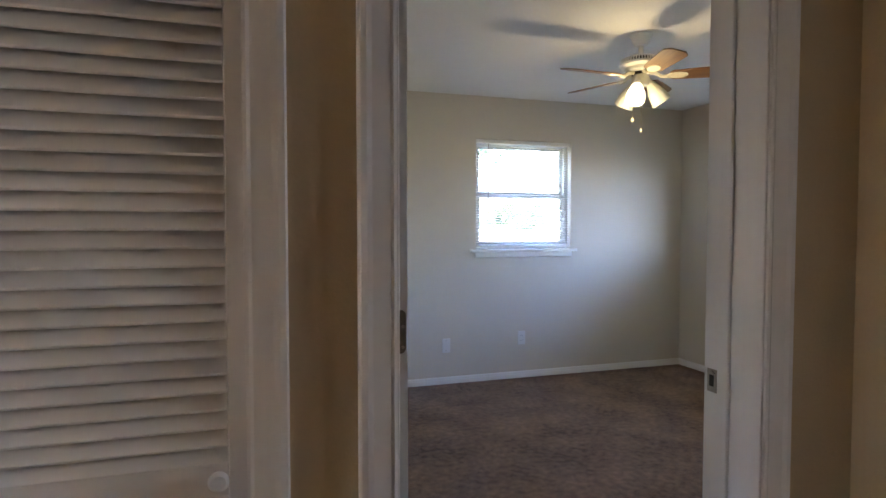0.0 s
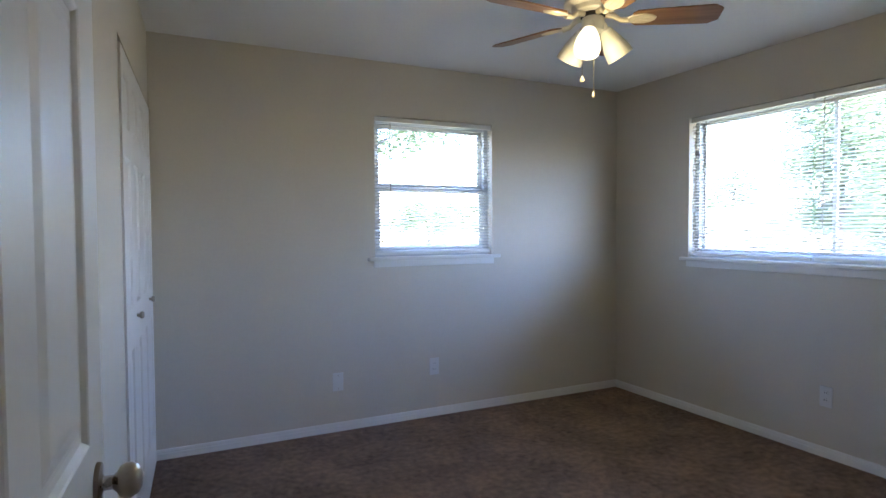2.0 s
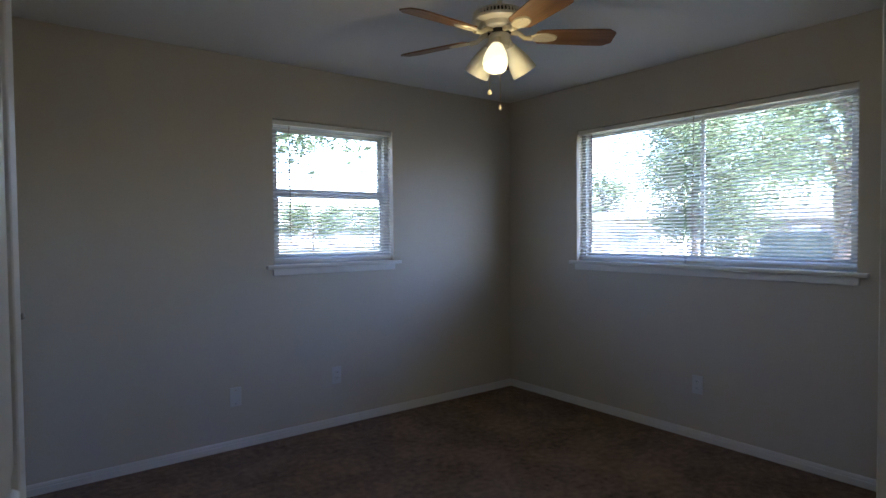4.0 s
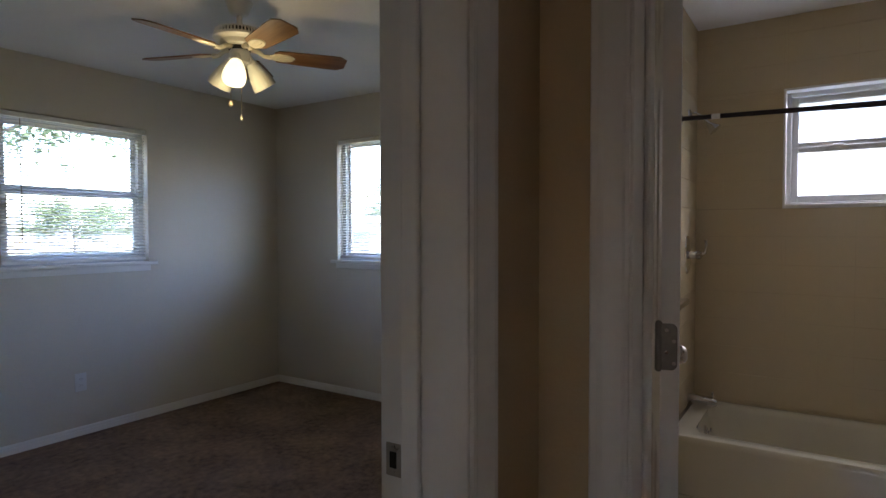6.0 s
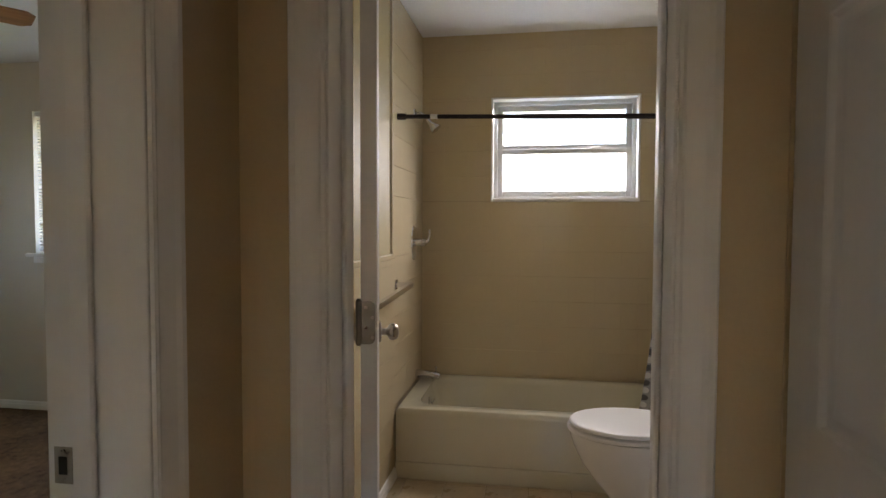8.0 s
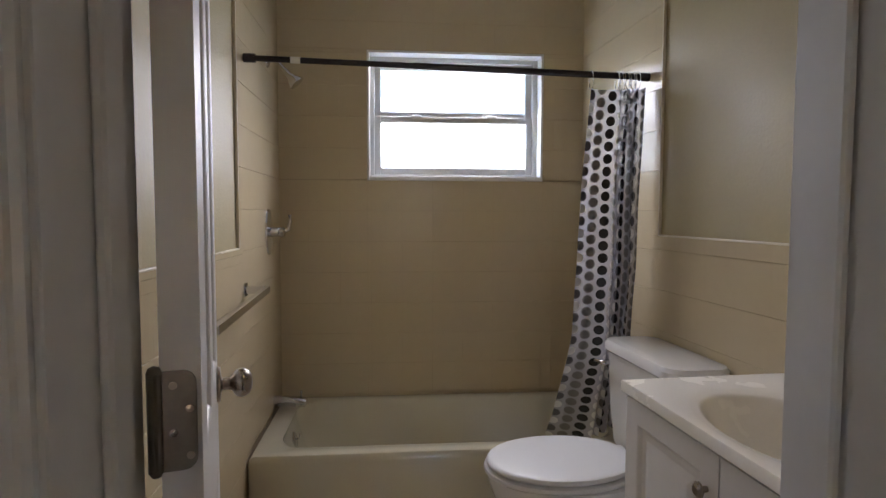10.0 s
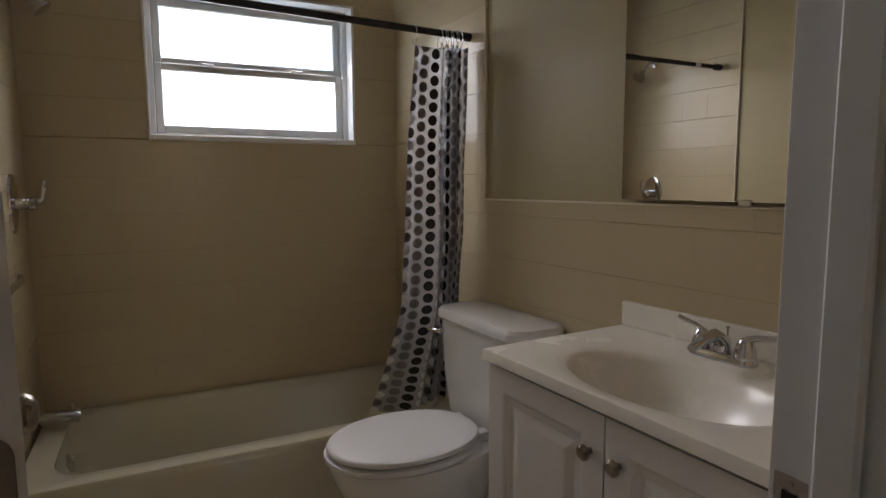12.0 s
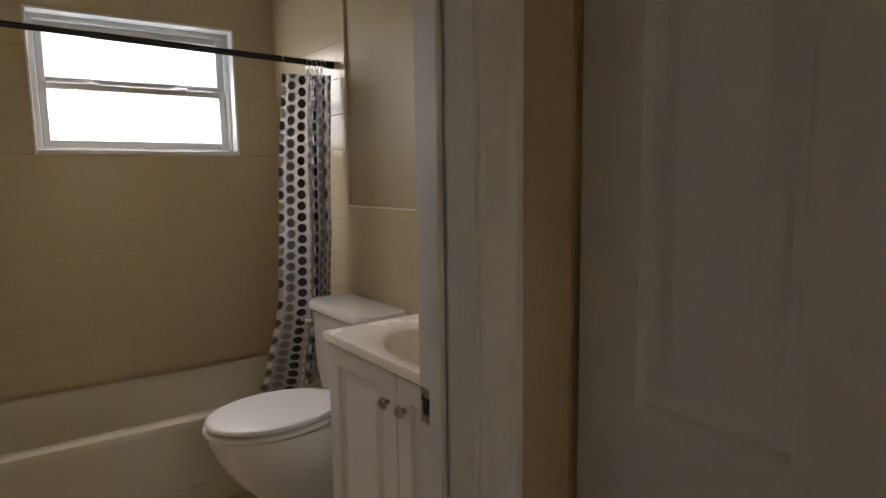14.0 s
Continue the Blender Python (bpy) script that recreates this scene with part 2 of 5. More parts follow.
LEAF = leaf_mat("leaf_green", (0.13, 0.175, 0.095))
BARK = mat("bark", (0.085, 0.07, 0.06), 0.9, vary=0.3, scale=5, grain=40, bump=0.8, bump_scale=25)
LAWN = mat("lawn", (0.20, 0.19, 0.10), 0.95, vary=0.3, scale=0.6, grain=20, bump=0.5, bump_scale=30)
CONCRETE = mat("concrete", (0.42, 0.40, 0.37), 0.9, vary=0.1, scale=1, grain=30)
# House siding darkened to grey: the shade on its front is in the colour.
SHADESIDING = mat("shaded_siding", (0.17, 0.17, 0.20), 0.7, vary=0.08, scale=1, grain=20)
SIDING = mat("house_siding", (0.62, 0.60, 0.56), 0.7, vary=0.06, scale=1, grain=20)
ROOF = mat("roof_shingle", (0.34, 0.32, 0.30), 0.9, vary=0.2, scale=2, grain=30)
CARPAINT = mat("car_paint", (0.006, 0.012, 0.013), 0.7, 0.0, spec=0.1)
# Glass lightened to grey, so the reflected sky is in its base colour.
HOUSEGLASS = mat("glass_sky_grey", (0.22, 0.25, 0.27), 0.08)


# ---- building helpers ----
def mesh_of(bm, name, material, smooth=False):
    me = bpy.data.meshes.new(name)
    bm.normal_update()
    bm.to_mesh(me)
    bm.free()
    me.materials.append(material)
    if smooth:
        me.shade_smooth()
        me.set_sharp_from_angle(angle=radians(35))
    return me


def part(name, bm, material, parent, label="", smooth=False):
    ob = new(name, mesh_of(bm, name, material, smooth))
    ob.parent = parent
    return tagged(ob, label)


def solo(name, bm, material, label, category, kind="", group="", smooth=False):
    return tagged(new(name, mesh_of(bm, name, material, smooth)), label, category, group, kind)


def thing(name, label, category, at=(0, 0, 0), kind="", group="", rz=0.0):
    ob = new(name)
    ob.matrix_basis = pose(*at, 0, 0, rz)
    return tagged(ob, label, category, group, kind)


def box(bm, x0, y0, z0, x1, y1, z1, bevel=0.0, seg=1):
    r = bmesh.ops.create_cube(bm, size=1)
    vs = r["verts"]
    for v in vs:
        v.co = Vector((x0 + (v.co.x + 0.5) * (x1 - x0), y0 + (v.co.y + 0.5) * (y1 - y0), z0 + (v.co.z + 0.5) * (z1 - z0)))
    if bevel:
        es = list({e for v in vs for e in v.link_edges})
        bmesh.ops.bevel(bm, geom=es, offset=bevel, segments=seg, profile=0.5, affect="EDGES")
    return bm


def boxed(*a, **k):
    return box(bmesh.new(), *a, **k)


def lathe(bm, profile, n=32, m=None, sx=1.0, sy=1.0):
    """Turns (radius, height) pairs round z; m lays the result in place."""
    m = m or Matrix()
    rings = []
    for r, z in profile:
        if r < 1e-6:
            rings.append([bm.verts.new(m @ Vector((0, 0, z)))])
        else:
            rings.append([bm.verts.new(m @ Vector((sx * r * math.cos(2 * math.pi * k / n), sy * r * math.sin(2 * math.pi * k / n), z))) for k in range(n)])
    for a, b in zip(rings, rings[1:]):
        for k in range(n):
            f = [a[k % len(a)], a[(k + 1) % len(a)], b[(k + 1) % len(b)], b[k % len(b)]]
            f = list(dict.fromkeys(f))
            if len(f) > 2:
                bm.faces.new(f)
    bmesh.ops.recalc_face_normals(bm, faces=bm.faces)
    return bm


def tube(bm, pts, r, n=12, cap=True):
    """A round bar along the points; r is one radius or one for each point."""
    pts = [Vector(p) for p in pts]
    rs = r if isinstance(r, (list, tuple)) else [r] * len(pts)
    rings = []
    for k, p in enumerate(pts):
        d = (pts[min(k + 1, len(pts) - 1)] - pts[max(k - 1, 0)]).normalized()
        q = d.to_track_quat("Z", "Y").to_matrix()
        rings.append([bm.verts.new(p + q @ Vector((rs[k] * math.cos(2 * math.pi * j / n), rs[k] * math.sin(2 * math.pi * j / n), 0))) for j in range(n)])
    for a, b in zip(rings, rings[1:]):
        for j in range(n):
            bm.faces.new((a[j], a[(j + 1) % n], b[(j + 1) % n], b[j]))
    if cap:
        bm.faces.new(list(reversed(rings[0])))
        bm.faces.new(rings[-1])
    bmesh.ops.recalc_face_normals(bm, faces=bm.faces)
    return bm


def loft(bm, rings, cap0=True, cap1=True):
    """Skins closed rings of equal count."""
    rs = [[bm.verts.new(Vector(p)) for p in ring] for ring in rings]
    n = len(rs[0])
    for a, b in zip(rs, rs[1:]):
        for j in range(n):
            bm.faces.new((a[j], a[(j + 1) % n], b[(j + 1) % n], b[j]))
    if cap0:
        bm.faces.new(list(reversed(rs[0])))
    if cap1:
        bm.faces.new(rs[-1])
    bmesh.ops.recalc_face_normals(bm, faces=bm.faces)
    return bm


def slab_wall(bm, axis, a, b, u0, u1, z0, z1, holes=()):
    """A wall between planes a and b of the axis ('x' or 'y'), running u0..u1 and z0..z1, with holes (u0, u1, z0, z1) right through it."""
    us = sorted({u0, u1, *(v for h in holes for v in h[:2] if u0 <= v <= u1)})
    zs = sorted({z0, z1, *(v for h in holes for v in h[2:] if z0 <= v <= z1)})

    def solid(i, j):
        if not (0 <= i < len(us) - 1 and 0 <= j < len(zs) - 1):
            return False
        cu, cz = (us[i] + us[i + 1]) / 2, (zs[j] + zs[j + 1]) / 2
        return not any(h[0] < cu < h[1] and h[2] < cz < h[3] for h in holes)

    made = {}

    def v(w, u, z):
        key = (w, u, z)
        if key not in made:
            made[key] = bm.verts.new((w, u, z) if axis == "x" else (u, w, z))
        return made[key]

    for i in range(len(us) - 1):
        for j in range(len(zs) - 1):
            if not solid(i, j):
                continue
            p, q, r, s = us[i], us[i + 1], zs[j], zs[j + 1]
            for w in (a, b):
                bm.faces.new((v(w, p, r), v(w, q, r), v(w, q, s), v(w, p, s)))
            if not solid(i - 1, j):
                bm.faces.new((v(a, p, r), v(b, p, r), v(b, p, s), v(a, p, s)))
            if not solid(i + 1, j):
                bm.faces.new((v(a, q, r), v(b, q, r), v(b, q, s), v(a, q, s)))
            if not solid(i, j - 1):
                bm.faces.new((v(a, p, r), v(b, p, r), v(b, q, r), v(a, q, r)))
            if not solid(i, j + 1):
                bm.faces.new((v(a, p, s), v(b, p, s), v(b, q, s), v(a, q, s)))
    bmesh.ops.recalc_face_normals(bm, faces=bm.faces)
    return bm


def wall(name, axis, a, b, u0, u1, z1, holes=(), material=None, label="painted plaster wall"):
    return solo(name, slab_wall(bmesh.new(), axis, a, b, u0, u1, 0.0, z1, holes), material or WALL, label, "wall", "structure")


def extrude_profile(bm, profile, p0, p1, out, across):
    """Sweeps (across, out) pairs from p0 to p1; out and across are unit vectors."""
    p0, p1, out, across = Vector(p0), Vector(p1), Vector(out), Vector(across)
    ring = lambda p: [p + across * a + out * o for a, o in profile]  # noqa: E731
    return loft(bm, [ring(p0), ring(p1)])


CASING = [(0, 0), (0, 0.009), (0.006, 0.011), (0.012, 0.009), (0.02, 0.010), (0.045, 0.014), (0.055, 0.018), (0.066, 0.018), (0.070, 0.014), (0.070, 0)]
BASE = [(0, 0), (0, 0.013), (0.033, 0.013), (0.037, 0.009), (0.043, 0.010), (0.053, 0.006), (0.057, 0.0)]


def door_frame(label, wall_axis, face, back, u0, u1, top, out, strike=None, stop_at=0.5, casing_back=False):
    """Jambs, stops and casing lining an opening u0..u1 in a wall whose near face is at `face` and far face at `back`. out: sign of the
    near face's outward direction. strike: (u of the jamb face, depth, z)."""
    th = thing("door_frame", label, "door frame", kind="structure")
    ax = (lambda w, u, z: (w, u, z)) if wall_axis == "x" else (lambda w, u, z: (u, w, z))
    uv = Vector(ax(0, 1, 0))
    ov = Vector(ax(1, 0, 0)) * out
    lo, hi = min(face, back), max(face, back)
    for s, u in ((1, u0), (-1, u1)):
        c0, c1 = ax(lo - 0.002, u, 0), ax(hi + 0.002, u - s * 0.02, top + 0.02)
        part("jamb", boxed(*[min(p, q) for p, q in zip(c0, c1)], *[max(p, q) for p, q in zip(c0, c1)], bevel=0.0015), TRIM, th)
        m = stop_at
        c0, c1 = ax(m - 0.018, u, 0), ax(m + 0.018, u + s * 0.011, top)
        part("stop", boxed(*[min(p, q) for p, q in zip(c0, c1)], *[max(p, q) for p, q in zip(c0, c1)], bevel=0.003), TRIM, th)
        p = Vector(ax(face, u - s * 0.006, 0))
        part("casing", extrude_profile(bmesh.new(), CASING, p, p + Vector((0, 0, top + 0.076)), ov, -s * uv), TRIM, th)
    c0, c1 = ax(lo - 0.002, u0, top), ax(hi + 0.002, u1, top + 0.02)
    part("head_jamb", boxed(*[min(p, q) for p, q in zip(c0, c1)], *[max(p, q) for p, q in zip(c0, c1)]), TRIM, th)
    p = Vector(ax(face, u0 + 0.0, top + 0.006))
    part("head_casing", extrude_profile(bmesh.new(), CASING, p, Vector(ax(face, u1, top + 0.006)), ov, (0, 0, 1)), TRIM, th)
    if strike:
        u, w, z, sgn = strike
        c0, c1 = ax(w - 0.016, u, z - 0.029), ax(w + 0.016, u + sgn * 0.0018, z + 0.029)
        pl = part("strike_plate", boxed(*[min(p, q) for p, q in zip(c0, c1)], *[max(p, q) for p, q in zip(c0, c1)], bevel=0.0008), NICKEL, th, "worn satin nickel strike plate")
        c0, c1 = ax(w - 0.007, u, z - 0.014), ax(w + 0.007, u + sgn * 0.003, z + 0.014)
        # Near-black block painted in for the shade inside the latch hole.
        part("latch_hole", boxed(*[min(p, q) for p, q in zip(c0, c1)], *[max(p, q) for p, q in zip(c0, c1)]), DARK, pl)
        for dz in (-0.022, 0.022):
            part("screw", lathe(bmesh.new(), [(0.0035, 0), (0.0035, 0.0012), (0, 0.0018)], 10,
                                Matrix.Translation(ax(w, u + sgn * 0.0018, z + dz)) @ Vector((0, 0, 1)).rotation_difference(uv * sgn).to_matrix().to_4x4()), NICKEL, pl)
    return th


def panel_leaf(w, h, t, panels):
    """A moulded door leaf from x 0..w, y 0..t, z 0..h with sunk and raised panels on both faces."""
    bm = bmesh.new()
    xs = sorted({0, w, *(v for p in panels for v in p[:2])})
    zs = sorted({0, h, *(v for p in panels for v in p[2:])})
    for y, sg in ((0, 1), (t, -1)):
        for i in range(len(xs) - 1):
            for j in range(len(zs) - 1):
                cx, cz = (xs[i] + xs[i + 1]) / 2, (zs[j] + zs[j + 1]) / 2
                if any(p[0] < cx < p[1] and p[2] < cz < p[3] for p in panels):
                    continue
                bm.faces.new([bm.verts.new((a, y, b)) for a, b in ((xs[i], zs[j]), (xs[i + 1], zs[j]), (xs[i + 1], zs[j + 1]), (xs[i], zs[j + 1]))])
        for x0, x1, z0, z1 in panels:
            rings = []
            for ins, dep in ((0, 0), (0.004, 0.002), (0.010, 0.0085), (0.020, 0.0095), (0.028, 0.009), (0.050, 0.003), (0.056, 0.0025)):
                rings.append([bm.verts.new((a, y + sg * dep, b)) for a, b in ((x0 + ins, z0 + ins), (x1 - ins, z0 + ins), (x1 - ins, z1 - ins), (x0 + ins, z1 - ins))])
            for a, b in zip(rings, rings[1:]):
                for k in range(4):
                    bm.faces.new((a[k], a[(k + 1) % 4], b[(k + 1) % 4], b[k]))
            bm.faces.new(rings[-1])
    for a, b in (((0, 0), (0, h)), ((w, 0), (w, h)), ((0, 0), (w, 0)), ((0, h), (w, h))):
        bm.faces.new([bm.verts.new(c) for c in ((a[0], 0, a[1]), (b[0], 0, b[1]), (b[0], t, b[1]), (a[0], t, a[1]))])
    bmesh.ops.remove_doubles(bm, verts=bm.verts, dist=0.0003)
    bmesh.ops.recalc_face_normals(bm, faces=bm.faces)
    return bm


def six_panels(w, h):
    st, mid = 0.105, 0.10
    pw = (w - 2 * st - mid) / 2
    out = []
    for x in (st, st + pw + mid):
        for z0, z1 in ((0.20, 0.80), (0.98, 1.60), (1.71, 1.90)):
            out.append((x, x + pw, z0 * h / 2.03, z1 * h / 2.03))
    return out


KNOB = [(0, 0.062), (0.012, 0.061), (0.021, 0.056), (0.026, 0.047), (0.0265, 0.040), (0.023, 0.032), (0.015, 0.027), (0.011, 0.022), (0.011, 0.010), (0.014, 0.008), (0.030, 0.0065), (0.032, 0.003), (0.032, 0)]


def panelled_door(name, label, w, at, rz, z_knob, hinge_z=(0.25, 1.07, 1.85), h=2.02, t=0.035, panels=None, knobs=True):
    """A leaf hinged at its x = 0 edge; its y = 0 face carries the near knob."""
    th = thing(name, label, "door", at, "structure", rz=rz)
    part("leaf", panel_leaf(w, h, t, panels or six_panels(w, h)), DOORPAINT, th)
    if knobs:
        for sg, y in ((-1, 0), (1, t)):
            m = Matrix.Translation((w - 0.062, y, z_knob)) @ Matrix.Rotation(radians(90 if sg < 0 else -90), 4, "X")
            part("knob", lathe(bmesh.new(), list(reversed(KNOB)), 28, m), NICKEL, th, "round satin nickel knob with rose", smooth=True)
        part("latch_plate", boxed(w - 0.0005, 0.005, z_knob - 0.028, w + 0.0012, 0.030, z_knob + 0.028, bevel=0.0005), NICKEL, th)
    for z in hinge_z:
        hg = part("hinge", leaf_plate(t), BRONZE, th, "dark worn hinge leaf with rounded corners")
        hg.location = (0, 0, z)
        part("hinge_pin", lathe(bmesh.new(), [(0, -0.05), (0.004, -0.049), (0.0062, -0.045), (0.0062, 0.045), (0.007, 0.046), (0.005, 0.051), (0, 0.053)], 14, Matrix.Translation((-0.004, t + 0.004, z))), BRONZE, th)
        for dy, dz in ((0.010, -0.033), (0.024, -0.011), (0.010, 0.011), (0.024, 0.033)):
            part("hinge_screw", lathe(bmesh.new(), [(0.0038, 0), (0.0036, 0.0012), (0, 0.0016)], 10, Matrix.Translation((-0.0022, dy, dz)) @ Matrix.Rotation(radians(-90), 4, "Y")), NICKEL, hg)
    return th


def leaf_plate(t):
    """A hinge leaf on the door's x = 0 edge with round corners."""
    bm = bmesh.new()
    pts = []
    y0, y1, hh, r = 0.004, t + 0.011, 0.0465, 0.012
    for k in range(7):
        a = radians(90 * k / 6)
        pts.append((y0 + r - r * math.cos(a), hh - r + r * math.sin(a)))
    pts += [(y1, hh), (y1, -hh)]
    for k in range(7):
        a = radians(90 * k / 6)
        pts.append((y0 + r - r * math.sin(a), -hh + r - r * math.cos(a)))
    return loft(bm, [[(0.0005, a, b) for a, b in pts], [(-0.0022, a, b) for a, b in pts]])


# ---- the large structure ----
XL, XE, YN, YB = 0.925, 4.30, 4.985, 1.617     # bedroom: west, east, north faces; face of the door wall
YH, XH, XI = 1.445, 1.855, 2.0               # hall face of the door wall; hall and bath faces of the bath's door wall
YS, YT = 0.04, 1.57                          # bath: south and north faces
WEST = Matrix.Translation((0.925, 4.985, 0)) @ Matrix.Rotation(radians(-3.7), 4, "Z") @ Matrix.Translation((-0.925, -4.985, 0))  # the closet wall runs out of square
SKEW = Matrix.Translation((3.535, 0.04, 0)) @ Matrix.Rotation(radians(3.5), 4, "Z") @ Matrix.Translation((-3.535, -0.04, 0))  # the bath's south wall runs out of square
HB, HC = 2.385, 2.42                         # bedroom and bath ceilings
FB = 0.03                                    # bath floor
DX0, DX1 = 0.742, 1.574                      # bedroom door opening
DY0, DY1 = 0.64, 1.262                       # bath door opening
W1 = (2.238, 3.130, 1.108, 2.034)              # north window
W2 = (2.475, 4.272, 1.086, 2.054)               # east window
W3 = (0.290, 1.148, 1.430, 2.047)            # bath window

solo("floor_bedroom", boxed(XL - 0.8, YB - 0.10, -0.12, XE + 0.15, YN + 0.15, 0.0), CARPET, "dark brown cut-pile carpet", "carpet", "structure")
solo("floor_hall", boxed(-1.5, -1.8, -0.12, XI - 0.07, YB - 0.10, -0.001), CARPET, "brown carpet in the hall", "carpet", "structure")
solo("ceiling_bedroom", boxed(XL - 0.8, YB, HB, XE + 0.15, YN + 0.15, HB + 0.12), CEIL, "white textured ceiling", "ceiling", "structure")
solo("ceiling_hall", boxed(-1.5, -1.8, HC, XI - 0.1, YB, HC + 0.085), CEIL, "white hall ceiling", "ceiling", "structure")
solo("ceiling_bathroom", boxed(XI - 0.1, YS - 0.22, HC, XE + 0.15, YB, HC + 0.085), CEIL, "white bathroom ceiling", "ceiling", "structure")
# Unseen roof added to keep sun off the rooms and shade the windows.
solo("roof_light_block", boxed(-5.2, -2.3, 2.56, XE + 0.5, YN + 0.5, 2.66), ROOF, "unseen shingled roof deck with eaves, added to block sun and sky", "roof", "structure")

wall("wall_bedroom_north", "y", YN, YN + 0.15, XL - 0.8, XE + 0.15, HB, [W1], label="beige painted wall with a window")
wall("wall_bedroom_east", "x", XE, XE + 0.15, YB, YN, HB, [W2], label="beige painted wall with a wide window")
wall("wall_bedroom_west", "x", XL - 0.10, XL, 2.60, YN, HB, [(3.71, 4.93, -1, 1.985)], label="beige painted wall with a closet opening").matrix_basis = WEST
wall("wall_behind_door", "x", 0.62, 0.72, YB, 2.55, HB, label="beige painted wall behind the open door")
wall("wall_jog", "y", 2.55, 2.65, 0.62, 0.69, HB, label="short beige return of the bedroom wall")
wall("wall_closet_back", "x", XL - 0.8, XL - 0.72, YB, YN, HB, label="closet back wall")
wall("wall_hall_north", "y", YH, YB, -1.3, XH, HC, [(-0.34, 0.492, -1, 2.02), (DX0 - 0.02, DX1 + 0.02, -1, 2.06)], HALLWARMPAINT, "tan hall wall with two door openings, warm light put into its paint")
wall("wall_bathroom_west", "x", XH, XI, YS - 0.22, YB, HC, [(DY0 - 0.02, DY1 + 0.02, -1, 2.06)], HALLWARMPAINT, "tan wall with the bathroom door opening, warm light put into its paint")
wall("wall_bathroom_north", "y", YT, YB, XI, XE, HC, material=BATHPAINT, label="wall between bathroom and bedroom")
wall("wall_bathroom_south", "y", YS - 0.1, YS, XI - 0.06, XE + 0.12, HC, material=BATHPAINT, label="beige painted bathroom wall above tile").matrix_basis = SKEW
wall("wall_bathroom_east", "x", XE, XE + 0.15, YS, YB, HC, [W3], GROUT, "tiled bathroom wall with a window")
wall("wall_hall_south", "y", 0.34, 0.455, 1.03, XH, HC, [(1.10, 1.849, -1, 2.03)], HALLWARMPAINT, "tan wall round a panelled door, warm light put into its paint")
wall("wall_hall_side", "x", 0.93, 1.03, -1.6, 0.455, HC, material=HALLWARMPAINT, label="tan hall wall, warm light put into its paint")
# The doorway is added to pass light into the hall.
wall("wall_hall_west", "x", -1.4, -1.3, -1.7, YB, HC, [(0.25, 1.38, -1, 2.15)], HALLWARMPAINT, "tan hall wall with an added doorway for light from the unseen room")
# Unseen room added so daylight bounces warm off its walls into the hall.
wall("wall_lightbox_south", "y", -1.8, -1.7, -4.6, -1.3, HC, [(-4.3, -2.1, 0.6, 2.15)], HALLWARMPAINT, "tan wall of the added light room with a broad opening for daylight")
wall("wall_lightbox_west", "x", -4.7, -4.6, -1.8, YB, HC, [(0.2, 0.72, 1.2, 1.7)], HALLWARMPAINT, "tan wall of the added light room with a small opening for daylight")
wall("wall_lightbox_north", "y", YB - 0.1, YB, -4.6, -1.4, HC, material=HALLWARMPAINT, label="tan wall of the added unseen light room")
solo("floor_lightbox", boxed(-4.7, -1.8, -0.12, -1.5, YB, -0.001), CARPET, "brown carpet in the added light room", "carpet", "structure")
solo("ceiling_lightbox", boxed(-4.7, -1.8, HC, -1.5, YB, HC + 0.085), CEIL, "white ceiling of the added light room", "ceiling", "structure")
wall("wall_hall_end", "y", -1.7, -1.6, -1.3, 0.93, HC, (), HALLWARMPAINT, "tan wall behind the walker, warm light put into its paint")
wall("wall_louver_closet_back", "y", YB + 0.0, YB + 0.06, -0.4, XL - 0.8, HC, label="back of the hall closet")
wall("wall_linen_back", "y", -0.04 - 0.1, -0.1, 1.03, XH, HC, label="back of the linen closet")


def baseboard(points, out, label="white moulded baseboard"):
    bm = bmesh.new()
    p, q = Vector((*points[0], 0)), Vector((*points[1], 0))
    extrude_profile(bm, BASE, p, q, out, (0, 0, 1))
    return solo("baseboard", bm, TRIM, label, "baseboard", "structure", smooth=False)


baseboard(((XL, YN), (XE, YN)), (0, -1, 0))
baseboard(((XE, YB), (XE, YN)), (-1, 0, 0))
baseboard(((XL, 2.66), (XL, 3.71)), (1, 0, 0)).matrix_basis = WEST
baseboard(((DX1 + 0.08, YB), (XE, YB)), (0, 1, 0))
baseboard(((0.56, YH), (0.675, YH)), (0, -1, 0))
baseboard(((DX1 + 0.08, YH), (XH, YH)), (0, -1, 0))

# ---- doors and frames ----
door_frame("white moulded frame of the bedroom door", "y", YH, YB, DX0, DX1, 2.04, -1, strike=(DX1, YB - 0.026, 0.918, -1), stop_at=YB - 0.068)
door_frame("white moulded frame of the bathroom door", "x", XH, XI, DY0, DY1, 2.04, -1, strike=(DY0, XI - 0.02, 0.95, 1), stop_at=XI - 0.06)
panelled_door("door_1", "white six-panel bedroom door standing open", 0.81, (DX0 + 0.059, YB + 0.002, 0.012), 85.4, 0.903, hinge_z=(0.2, 1.066, 1.83))
panelled_door("door_2", "white six-panel bathroom door standing open", 0.607, (XI + 0.002, DY1 - 0.052, 0.035), 15.0, 0.925, hinge_z=(0.2, 1.046, 1.8))
panelled_door("door_3", "closed white six-panel hall closet door", 0.733, (1.838, 0.453, 0.01), 180.0, 0.95, hinge_z=())


